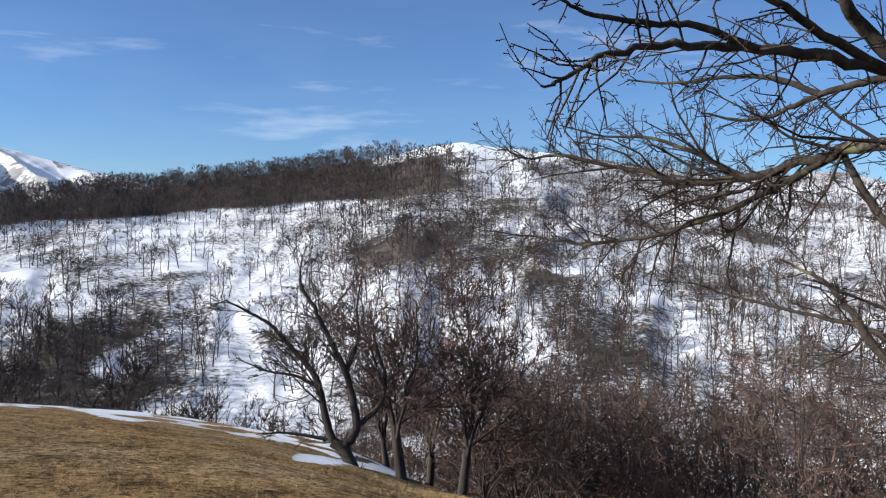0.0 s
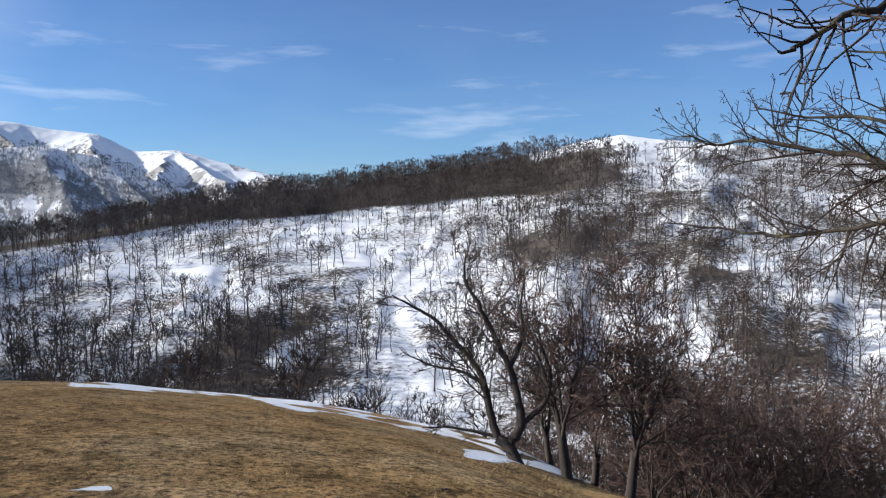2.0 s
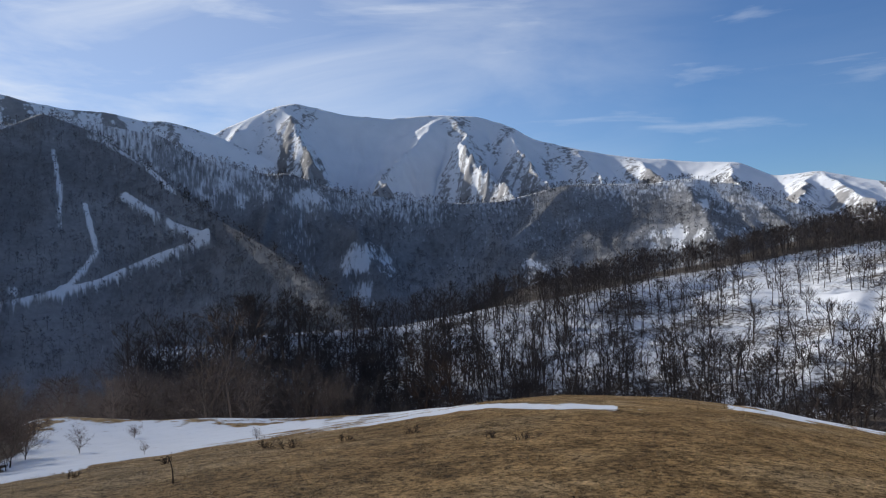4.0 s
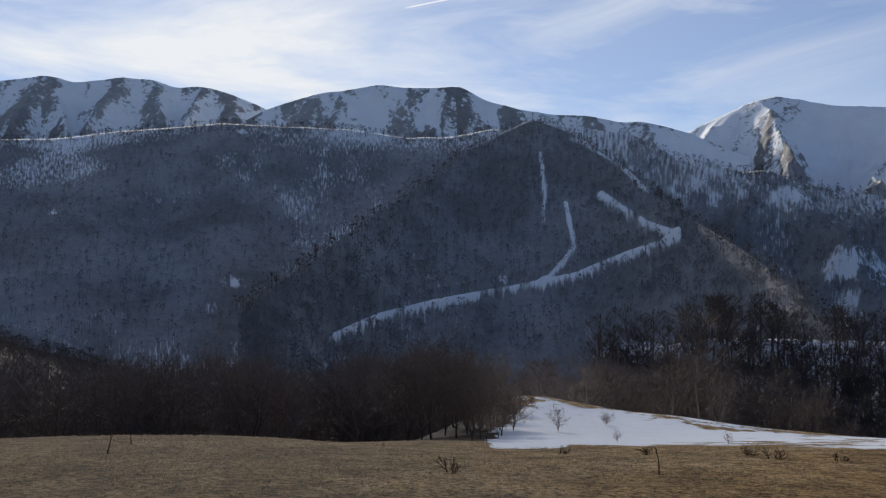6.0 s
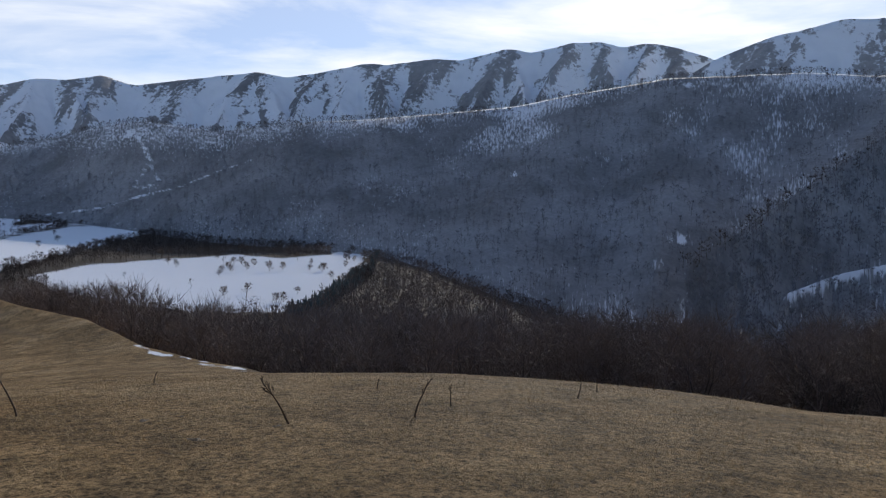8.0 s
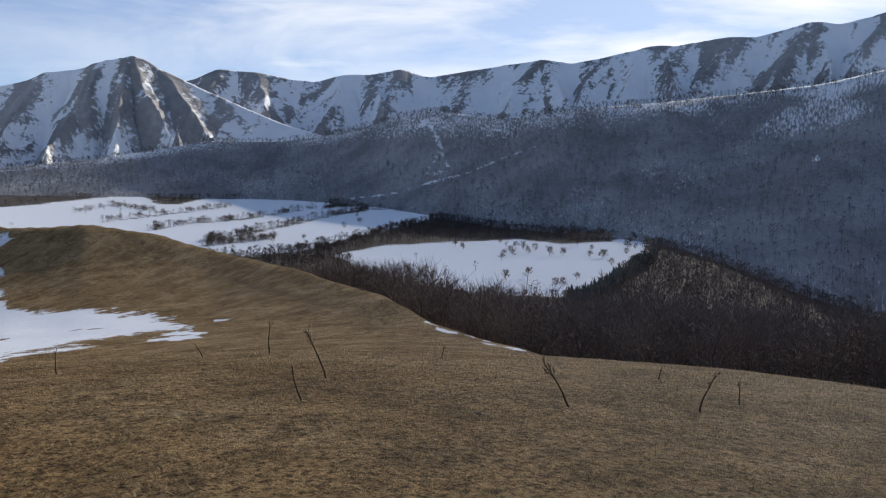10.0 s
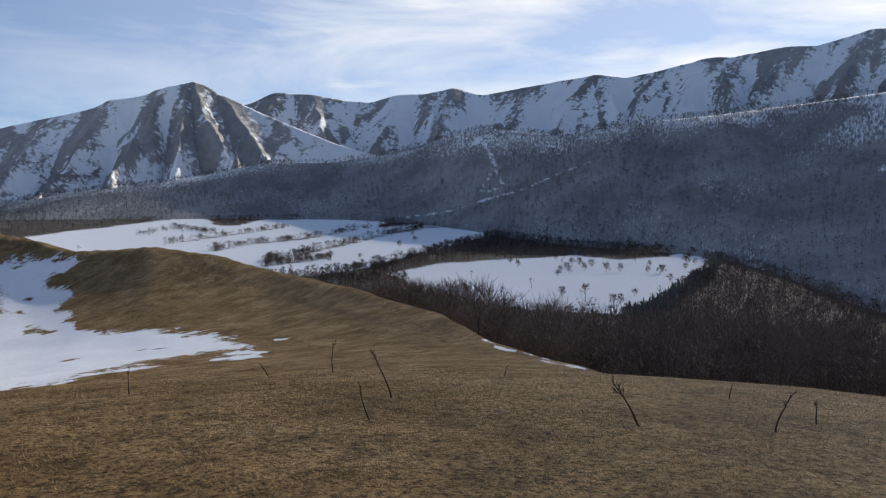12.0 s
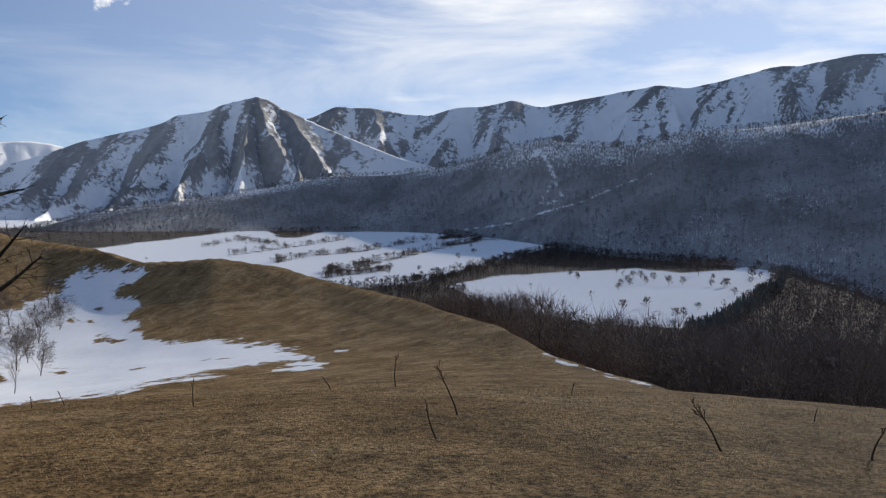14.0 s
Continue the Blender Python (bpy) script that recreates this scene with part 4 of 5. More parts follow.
def tree_meshes(name, seed, height, stems, spec, girth, bark, twig, lean=(0, 0), fork=0.28, least=0.008):
    """trunk and crown meshes of a bare tree."""
    rng = np.random.RandomState(seed)
    out = [[] for _ in spec]
    top = height * fork
    trunk, d = bend(rng, (0, 0, -0.4), (lean[0], lean[1], 1), top + 0.4, 5, 0.05, 0.0)
    big = [(trunk, np.linspace(girth * 1.25, girth * 0.85, 6))]
    for k in range(stems):
        a = 2 * math.pi * (k + 0.4 * rng.rand()) / stems
        tilt = (0.18 + 0.40 * rng.rand()) if stems > 1 else 0.05
        dd = np.array([math.cos(a) * tilt + lean[0], math.sin(a) * tilt + lean[1], 1.0])
        pts, _ = bend(rng, trunk[-1 - (k % 2)], dd / np.linalg.norm(dd), (height - top) * (0.68 + 0.25 * rng.rand()), 6, 0.15, 0.03)
        line = (pts, np.linspace(girth * (0.7 if stems < 4 else 0.42), girth * 0.07, 7))
        big.append(line)
        sprout(rng, line, 0, out, spec, 0.45)
    v1, f1 = tube(big, 5)
    v2, f2 = tube(out[0], 3)
    v3, f3 = slivers([ln for lv in out[1:] for ln in lv], seed, 1.6, least)
    trunk_me = raw_mesh(name + "_trunk", np.concatenate([v1, v2]), np.concatenate([f1, f2 + len(v1)]), bark)
    crown_me = raw_mesh(name + "_crown", v3, f3, twig, False)
    return trunk_me, crown_me


def tree_thing(meshes, b, r, turn, size, label, group, sink=0.0, name="bare_tree"):
    x, y = place(b, r)
    z = float(ground_height(np.array([b]), np.array([r]))[0])
    ob = new(name)
    ob.matrix_world = Matrix.LocRotScale((float(x), float(y), z - sink), Euler((0, 0, turn)), (size, size, size))
    part("trunk", meshes[0], ob)
    part("crown", meshes[1], ob, "fine bare twigs")
    return tagged(ob, label, "tree", group)


def beech_spec(d=1.0):
    return [(2.0 * d, 0.42, 0.75, 0.12, 0.07, 0.08), (4.0 * d, 0.45, 0.75, 0.14, 0.04, 0.1), (6.5 * d, 0.6, 0.75, 0.16, 0.03, 0.1)]


WOOD_TREES = [tree_meshes("wood_%d" % k, 100 + k, 10.0 + k % 3, (3, 5, 4, 1, 6)[k], beech_spec(0.78), 0.11 + 0.02 * (k % 2), M_BARK, M_TWIG, fork=(0.25, 0.12, 0.3, 0.5, 0.08)[k], least=0.016) for k in range(5)]
RED_TREES = [tree_meshes("red_%d" % k, 200 + k, 6.5, (7, 9, 5)[k], beech_spec(1.0), 0.09, M_BARK, M_TWIG_RED, fork=0.10, least=0.012) for k in range(3)]

# the three trees at the brow, their trunks bare below
GROUP_TREES = [tree_meshes("brow_%d" % k, 300 + k, 6.2, (4, 5)[k], [(3.4, 0.45, 0.8, 0.16, 0.05, 0.06), (5.0, 0.5, 0.7, 0.18, 0.03, 0.1), (11, 0.5, 0.7, 0.2, 0.02, 0.1)], 0.13, M_BARK, M_TWIG_RED, fork=0.20, least=0.011) for k in range(2)]
for k, (b, r, s) in enumerate([(2.3, 20.5, 1.0), (-1.7, 21.5, 0.98), (0.6, 26, 0.9), (3.4, 27, 0.8)]):
    tree_thing(GROUP_TREES[k % 2], b, r, 1.3 * k, s, "bare dark tree standing at the brow of the pasture", "trees at the brow")


def limb_tree(name, limbs, rows_spec, girths, bark, twig, seed, label, base, least=0.0):
    """A tree whose main limbs follow given lines of (bearing, angle up, distance)."""
    rng = np.random.RandomState(seed)
    out = [[] for _ in rows_spec]
    big = []
    for rows, (g0, g1) in zip(limbs, girths):
        p = np.array([[*place(b, r * math.cos(radians(e))), EYE + r * math.sin(radians(e))] for b, e, r in rows])
        t = np.linspace(0, len(p) - 1, (len(p) - 1) * 4 + 1)
        fine = np.stack([np.interp(t, np.arange(len(p)), p[:, c]) for c in range(3)], 1)
        for _ in range(2):
            fine[1:-1] = 0.5 * fine[1:-1] + 0.25 * (fine[:-2] + fine[2:])
        fine[1:-1] += rng.normal(0, 0.004 * np.linalg.norm(p[-1] - p[0]), fine[1:-1].shape) * 0.6
        line = (fine, np.linspace(g0, g1, len(fine)))
        big.append(line)
        sprout(rng, line, 0, out, rows_spec)
    out = [[(pts, np.maximum(rad, least)) for pts, rad in lv] for lv in out]
    root = new(name)
    root.location = base
    shift = np.array(base)
    v1, f1 = tube(big, 7)
    v3, f3 = tube([ln for lv in out[:-1] for ln in lv], 4)
    v4, f4 = tube(out[-1], 3)
    part("trunk", raw_mesh(name + "_trunk", v1 - shift, f1, bark), root, "forked trunk and crooked main limbs")
    tagged(part("crown", raw_mesh(name + "_crown", np.concatenate([v3, v4]) - shift, np.concatenate([f3, f4 + len(v3)]), twig), root, "fine bare twigs"), kind="stuff")
    return tagged(root, label, "tree")


def standing(b, r):
    x, y = place(b, r)
    return float(x), float(y), float(ground_height(np.array([b]), np.array([r]))[0])


# the old oak beside the camera, its limbs reaching over the view
NEAR = [
    [(-38, -24, 4.9), (-37.5, -14, 4.9), (-37, -2, 4.9), (-36, 9, 4.9), (-33, 17, 4.8), (-32, 28, 4.9)],
    [(-36.5, 6, 4.9), (-32, 8, 4.4), (-27.8, 9.12, 4.0), (-24.3, 10.03, 3.8), (-21.2, 10.56, 3.6), (-17.5, 11.1, 3.4), (-14.9, 11.2, 3.25), (-11.6, 10.5, 3.1), (-9.4, 8.8, 2.95), (-8.2, 8.8, 2.9)],
    [(-32, 8.2, 4.4), (-28.3, 9.6, 4.1), (-26.8, 11.4, 4.1), (-25.9, 12.5, 4.0), (-25.5, 14.2, 4.0), (-25.1, 18, 4.0), (-22, 23, 4.0)],
    [(-21.2, 10.56, 3.6), (-17.5, 12.3, 3.4), (-15.6, 12.3, 3.3), (-11.1, 13.0, 3.1), (-10.1, 13.6, 3.05), (-8.4, 14.6, 3.0)],
    [(-36.7, 3, 4.9), (-31, 7.5, 4.8), (-27.8, 8.66, 4.8), (-26.5, 8.3, 4.8), (-24.4, 7.84, 4.9), (-22.7, 7.1, 4.9), (-21.1, 6.44, 5.0), (-19.5, 6.5, 5.0), (-17.6, 7.0, 5.0)],
    [(-37, 0, 4.9), (-32, 4.2, 5.3), (-27.9, 4.94, 5.7), (-25.5, 4.42, 5.9), (-23.6, 3.77, 6.1), (-20, 3.06, 6.4), (-16, 2.46, 6.7), (-14.3, 3.35, 6.8), (-12.1, 3.62, 7.0), (-8.8, 4.5, 7.2), (-6.2, 4.1, 7.4), (-4.4, 4.8, 7.5)],
    [(-25.5, 4.32, 5.9), (-23.6, 3.27, 6.1), (-21.9, 2.33, 6.3), (-18.2, 0.36, 6.6), (-15.3, -0.68, 6.9), (-10.4, -1.5, 7.2), (-8.6, -1.3, 7.3), (-6, -0.8, 7.5), (-3.4, -0.6, 7.6)],
    [(-37.6, -14, 4.9), (-31, -10, 5.2), (-28.2, -7.5, 5.4), (-26.9, -5.9, 5.5), (-26, -4.35, 5.6), (-24.7, -3.2, 5.7), (-22.4, -2.1, 5.8)],
    [(-30.4, -8.6, 5.25), (-28.2, -6.3, 5.4), (-26.6, -5.84, 5.6), (-23.9, -5.4, 5.8), (-19.2, -4.4, 6.1), (-16.9, -3.7, 6.2)],
    [(-36.8, -6, 4.9), (-33, -4.5, 5.2), (-28, 0.3, 5.6), (-26.7, 2.3, 5.7), (-25.8, 4.2, 5.9)],
    [(-27.9, 9.1, 4.0), (-24.5, 11.2, 3.8), (-22, 13.5, 3.7), (-18, 15, 3.6), (-14, 15.2, 3.5), (-10.5, 16, 3.4)],
    [(-20, 3.06, 6.4), (-17.5, 4.4, 6.5), (-14.5, 5.6, 6.6), (-11.5, 5.6, 6.8), (-8.5, 6.4, 6.9)],
    [(-24.4, 7.84, 4.9), (-22, 9.0, 5.0), (-19, 9.2, 5.1), (-16, 8.8, 5.2), (-13, 9.2, 5.3)],
]
GIRTH = [(0.17, 0.06), (0.032, 0.004), (0.038, 0.014), (0.016, 0.004), (0.027, 0.005), (0.050, 0.005), (0.029, 0.005), (0.040, 0.007), (0.022, 0.005), (0.034, 0.022), (0.022, 0.005), (0.020, 0.005), (0.018, 0.005)]
limb_tree("oak_tree", NEAR, [(13.0, 0.23, 0.9, 0.20, 0.02, 0.10), (12, 0.42, 0.85, 0.26, 0.02, 0.1), (20, 0.42, 0.85, 0.28, 0.02, 0.1)], GIRTH, M_BARK_NEAR, M_TWIG_NEAR, 5,
          "gnarled bare oak with lichen-spotted limbs over the pasture", standing(-38, 4.5))

# the leaning tree at the brow
R1 = 20.0
LEAN = [
    [(4.3, -20.6, R1), (4.9, -18.6, R1), (5.6, -16.74, R1), (6.3, -15.27, R1), (7.1, -14.82, R1)],
    [(7.1, -14.82, R1), (7.6, -13.2, R1), (7.9, -11.36, R1), (8.7, -9.85, R1), (10.2, -8.3, R1), (11.2, -7.06, R1), (12.6, -6.3, R1), (14.2, -5.4, R1)],
    [(6.3, -15.27, R1), (5.4, -14.1, R1), (5.6, -12.6, R1), (6.2, -10.2, R1), (7.5, -7.74, R1), (8.4, -5.86, R1), (9.4, -4.33, R1), (9.2, -2.4, R1)],
    [(7.4, -14.67, R1), (9.0, -14.34, R1), (10.8, -14.1, R1), (12.2, -14.2, R1)],
    [(8.0, -11.3, R1), (9.6, -10.4, R1), (11.4, -10.2, R1), (13.4, -9.3, R1)],
    [(5.6, -14.0, R1), (3.8, -12.6, R1), (3.4, -10.8, R1), (4.2, -8.6, R1), (4.6, -6.4, R1)],
    [(6.2, -10.2, R1), (5.3, -8.2, R1), (5.6, -6.0, R1), (5.2, -4.2, R1)],
]
limb_tree("leaning_tree", LEAN, [(4.6, 0.36, 0.8, 0.16, 0.04, 0.12), (7, 0.48, 0.7, 0.2, 0.03, 0.1), (11, 0.48, 0.7, 0.22, 0.02, 0.1)],
          [(0.17, 0.13), (0.10, 0.02), (0.12, 0.015), (0.045, 0.012), (0.05, 0.012), (0.07, 0.012), (0.06, 0.012)], M_BARK, M_TWIG, 9,
          "leaning bare tree with two crooked stems at the brow", standing(4.3, 18.7), 0.008)

# reddish thicket trees in the hollow below the oak
rng = np.random.RandomState(31)
for k, (b, r, s) in enumerate([(-3.5, 25, 0.8), (-5.6, 28, 0.9), (-12.5, 23, 0.8), (-17.5, 26, 0.9), (-9.8, 30, 0.9), (-7.6, 24, 0.95), (-11.5, 28, 0.95), (-15, 30, 1.0), (-20.5, 24, 1.0), (-24, 21, 0.9), (-18, 34, 1.05), (-27, 27, 1.1), (-30, 24, 1.0), (-4.5, 32, 0.95), (-9.5, 36, 1.0), (-13, 40, 1.0), (-22, 38, 1.2),
                               (-26, 36, 1.2), (1.5, 36, 0.8), (-1, 40, 0.9), (-5.5, 44, 1.0), (4, 44, 0.8), (7, 48, 0.7), (-16.5, 46, 1.1), (-29, 44, 1.3)]):
    tree_thing(RED_TREES[k % 3], b, r, 6.28 * rng.rand(), s * (1.1 if b < -4 else 1.0), "dense reddish-brown bare thicket tree in the hollow", "thicket trees", 0.1, "thicket_tree")

# the belt of dark wood behind the brow: bearing, and the dip of its tops
CANOPY = [(50, 6.2), (61, 6.0), (71, 6.5), (83, 6.5), (94, 6.4), (105, 6.5), (115, 6.5), (124, 6.0), (130, 5.4), (134.5, 4.3), (139, 3.6), (145, 4.0), (150, 4.5)]
count = 0
while count < 150:
    b = 54 + 96 * rng.rand()
    rim = float(table(RIM, b, 1))
    r = rim + 10 + 60 * rng.rand() ** 1.2
    if b > 126:
        r = rim + 8 + 50 * rng.rand()
    if b < 84:
        r = rim + 14 + 70 * rng.rand()
    z = standing(b, r)[2]
    tall = EYE - r * math.tan(radians(float(table(CANOPY, b, 1)))) - z
    tall = tall * (0.72 + 0.36 * rng.rand())
    if tall < 3.5 or (b < 76 and rng.rand() < 0.65):
        continue
    h = min(tall, 16) / 10.5
    tree_thing(WOOD_TREES[rng.randint(5)], b, r, 6.28 * rng.rand(), h, "tall bare beech in the dark wood below the brow", "beeches of the wood", 0.15)
    count += 1


# taller trees that stand out of the belt: bearing, dip of the top
for k, (b, top) in enumerate([(134.8, 3.55), (136.7, 3.5), (137.6, 4.0), (139.4, 3.6), (133.2, 4.6), (131.6, 5.2), (130.2, 5.4), (127.1, 6.0), (124.1, 5.8), (119.7, 6.6), (121.6, 6.9), (141.0, 3.9), (115.0, 6.9), (108.5, 6.9), (101.0, 6.7)]):
    r = float(table(RIM, b, 1)) + 6 + 3 * (k % 3)
    x, y, z = standing(b, r)
    tree_thing(WOOD_TREES[(0, 2, 0, 1)[k % 4]], b, r, 2.2 * k, (EYE - r * math.tan(radians(top)) - z) / 10.6, "tall spreading bare tree at the edge of the wood", "beeches of the wood", 0.15)


# ---- far trees in bulk ----
def bare(seed, limbs, side, twigs, wide, stem_w, twig_w, low=0.3, twig_len=0.12):
    """A bare broadleaf of height 1: a tapering stem, limbs that reach up and out, side branches and a haze of fine twigs. Returns verts, triangles, stem triangles and stem verts."""
    r = np.random.RandomState(seed)
    v, f = [], []
    lean = r.normal(0, 0.06, 2)
    kink = r.normal(0, 0.02, (4, 2))

    def axis(z):
        return np.array((lean[0] * z + np.interp(z, (0, 0.35, 0.65, 0.95), kink[:, 0]), lean[1] * z + np.interp(z, (0, 0.35, 0.65, 0.95), kink[:, 1]), z))
    for z0, w in ((-0.06, 1.15), (0.35, 0.8), (0.65, 0.5), (0.95, 0.12)):
        c = axis(z0)
        for k in range(3):
            v.append((c[0] + math.cos(2.1 * k + seed) * w * stem_w, c[1] + math.sin(2.1 * k + seed) * w * stem_w, z0))
    for lv in (0, 3, 6):
        for k in range(3):
            n = (k + 1) % 3
            f += [(lv + k, lv + n, lv + 3 + n), (lv + k, lv + 3 + n, lv + 3 + k)]
    stem = len(f)

    def blade(p, q, w):
        t = np.cross(q - p, r.normal(0, 1, 3))
        t *= w / (np.linalg.norm(t) + 1e-9)
        k = len(v)
        v.extend([tuple(p - t), tuple(p + t), tuple(q)])
        f.append((k, k + 1, k + 2))

    def spray(p, d, count, length):
        for _ in range(count):
            e = d + r.normal(0, 0.55, 3) + np.array((0, 0, 0.25))
            blade(p, p + e * length * (0.5 + 0.9 * r.rand()) / np.linalg.norm(e), twig_w)
    for i in range(limbs):
        z0 = low + (0.82 - low) * (i + r.rand()) / limbs
        p, a = axis(z0), 2.4 * i + 0.8 * r.rand()
        share = (z0 - low) / (0.82 - low)
        ln = wide * (1.25 - 0.75 * share) * (0.7 + 0.5 * r.rand())
        up = 0.45 + 0.9 * share + 0.5 * r.rand()
        d = np.array((math.cos(a), math.sin(a), up)) / math.hypot(1, up)
        q = p + d * ln * math.hypot(1, up) * 0.8
        q[2] = min(q[2], 0.9 + 0.08 * r.rand())
        blade(p, q + 0.1 * (q - p), stem_w * 0.42)
        d = (q - p) / (np.linalg.norm(q - p) + 1e-9)
        spray(q, d, twigs, twig_len)
        for _ in range(side):
            m = p + (q - p) * (0.3 + 0.65 * r.rand())
            e = d + r.normal(0, 0.55, 3) + np.array((0, 0, 0.2))
            e /= np.linalg.norm(e)
            n = m + e * ln * (0.35 + 0.35 * r.rand())
            blade(m, n, max(stem_w * 0.22, twig_w))
            spray(m + (n - m) * 0.55, e, twigs // 2, twig_len)
            spray(n, e, twigs - twigs // 2, twig_len)
    spray(axis(0.9), np.array((0, 0, 1.0)), twigs * 2, twig_len)
    return np.array(v), np.array(f), stem, 12


def scatter(name, shapes, pos, heights, mat, seed, label, category="trees"):
    r = np.random.RandomState(seed)
    vs, fs, n0 = [], [], 0
    pick = r.randint(len(shapes), size=len(pos))
    for k, (v, f, *_) in enumerate(shapes):
        idx = np.where(pick == k)[0]
        if not len(idx):
            continue
        a, h = r.rand(len(idx)) * 2 * math.pi, heights[idx]
        c, s = np.cos(a), np.sin(a)
        x = (v[None, :, 0] * c[:, None] - v[None, :, 1] * s[:, None]) * h[:, None] + pos[idx, 0][:, None]
        y = (v[None, :, 0] * s[:, None] + v[None, :, 1] * c[:, None]) * h[:, None] + pos[idx, 1][:, None]
        z = v[None, :, 2] * h[:, None] + pos[idx, 2][:, None]
        vs.append(np.stack([x, y, z], -1).reshape(-1, 3))
        fs.append((f[None] + (np.arange(len(idx)) * len(v))[:, None, None]).reshape(-1, f.shape[1]) + n0)
        n0 += len(idx) * len(v)
    me = raw_mesh(name, np.concatenate(vs), np.concatenate(fs), mat, False)
    return tagged(new(name, me), label, category, kind="stuff")


def on_slope(form, n, seed, keep):
    """Random places on a landform's front, kept with the chance keep(bearing, up, snow, v)."""
    r = np.random.RandomState(seed)
    i, j = r.rand(n) * (form["na"] - 1.001), r.rand(n) ** 0.85 * (form["nv"] - 1.001)
    i0, j0 = i.astype(int), j.astype(int)
    fi, fj = i - i0, j - j0

    def mixed(a):
        w = (lambda q: q[:, None]) if a.ndim == 3 else (lambda q: q)
        return (a[i0, j0] * w((1 - fi) * (1 - fj)) + a[i0 + 1, j0] * w(fi * (1 - fj)) + a[i0, j0 + 1] * w((1 - fi) * fj) + a[i0 + 1, j0 + 1] * w(fi * fj))
    p, s, b, e = mixed(form["P"]), mixed(form["S"]), mixed(form["B"]), mixed(form["E"])
    ok = r.rand(n) < keep(b, e, s, j / form["nv"])
    return p[ok], r.rand(int(ok.sum()))


HILL_TUFTS = [bare(k, 9 + k % 3, 3, 5, (0.28, 0.34, 0.25, 0.38, 0.30, 0.32, 0.26, 0.36)[k], 0.019, 0.0046, (0.34, 0.28, 0.42, 0.25, 0.38, 0.3, 0.45, 0.2)[k]) for k in range(8)]
HIGH_TUFTS = [bare(70 + k, 7, 1, 5, (0.28, 0.34, 0.25, 0.36, 0.30, 0.32)[k], 0.018, 0.009, 0.34, 0.15) for k in range(6)]
BRUSH_TUFTS = [bare(40 + k, 7, 2, 4, 0.45, 0.012, 0.014, 0.04, 0.24) for k in range(5)]
BELT_TUFTS = [bare(60 + k, 7, 1, 5, 0.36, 0.016, 0.011, 0.26, 0.17) for k in range(6)]
FAR_TUFTS = [bare(20 + k, 4, 0, 4, 0.28, 0.022, 0.030, 0.3, 0.24) for k in range(6)]


def hill_belt(b, e):
    belt = np.interp(b, [-30, -1, 3.3, 11, 20, 28, 45, 66], [2.0, 2.2, 1.3, 0.8, -0.05, -0.65, -3.4, -5.2])
    return np.clip((e - belt + 0.15) / 0.3, 0, 1) * np.clip((b - 0.5) / 8, 0.12, 1) * (b > -2) * ((e < 4.0) | (b > 3))


def hill_keep(b, e, s, v):
    belt = np.interp(b, [-30, -1, 3.3, 11, 20, 28, 45, 66], [2.0, 2.2, 1.3, 0.8, -0.05, -0.65, -3.4, -5.2])
    dense = np.clip((e - belt + 0.5) / 0.5, 0, 1) * (b > -3) * (np.interp(b, [-3, 2, 6, 80], [0.1, 0.5, 1, 1]))
    top = (e > 4.1) & (b > -9) & (b < 2.5)
    foot = 0.35 * np.clip((-7.6 - e) / 1.5, 0, 1) * np.clip((b - 12) / 12, 0, 1) + 0.3 * np.clip(1.1 - np.hypot((b - 23.5) / 4.0, (e + 8.5) / 2.2), 0, 1) + 0.08 * np.clip((b - 30) / 15, 0, 1)
    right = 0.32 * np.clip((13 - b) / 10, 0, 1) + 0.3 * np.clip(1 - np.hypot((b - 4) / 6, (e + 1.5) / 2.5), 0, 1)
    return np.where(top, 0.02, np.clip(0.42 - 0.24 * s + foot + right + 0.4 * dense, 0.05, 1))


pos, rnd = on_slope(HILL, 7700, 77, hill_keep)
tall = 8.0 + 7.0 * rnd
# the trees that stand free on the open snow are things of their own
HILL_MESHES = []
for v, f, stem, sv in HILL_TUFTS:
    HILL_MESHES.append((raw_mesh("hill_trunk", v[:sv], f[:stem], M_TREES_SLOPE, False), raw_mesh("hill_crown", v[sv:], f[stem:] - sv, M_TREES_SLOPE, False)))
away = np.hypot(pos[:, 0], pos[:, 1])
near = np.argsort(away + 400 * (np.degrees(np.arctan2(-pos[:, 0], pos[:, 1])) < -12))[:280]
for k, n in enumerate(near):
    ob = new("hillside_tree")
    ob.matrix_world = Matrix.LocRotScale(tuple(pos[n]), Euler((0, 0, 2.4 * k)), (tall[n],) * 3)
    part("trunk", HILL_MESHES[k % 8][0], ob)
    part("crown", HILL_MESHES[k % 8][1], ob)
    tagged(ob, "slender bare tree rooted in the snow of the hillside", "tree", "trees on the hillside")
rest = np.ones(len(pos), bool)
rest[near] = False
for name, shapes, ok in (("hillside_trees", HILL_TUFTS, rest & (away < 400)), ("upper_hillside_trees", HIGH_TUFTS, rest & (away >= 400))):
    scatter(name, shapes, pos[ok], tall[ok], M_TREES_SLOPE, 3, "scattered bare trees rooted in snow on the hillside")
pos, rnd = on_slope(HILL, 22000, 79, lambda b, e, s, v: hill_belt(b, e))
scatter("skyline_wood", BELT_TUFTS, pos, 7 + 5 * rnd, M_TREES_WOOD, 9, "dense belt of bare trees under the skyline")
pos, rnd = on_slope(HILL, 1700, 78, lambda b, e, s, v: np.clip(0.8 - 1.2 * s + 0.5 * np.clip((-8.6 - e) / 1.2, 0, 1) * np.clip((48 - b) / 10, 0, 1), 0.06, 1))
scatter("hillside_brush", BRUSH_TUFTS, pos, 1.0 + 2.6 * rnd ** 2, M_TREES_SLOPE, 8, "low bare brush on the snowy hillside", "brush")
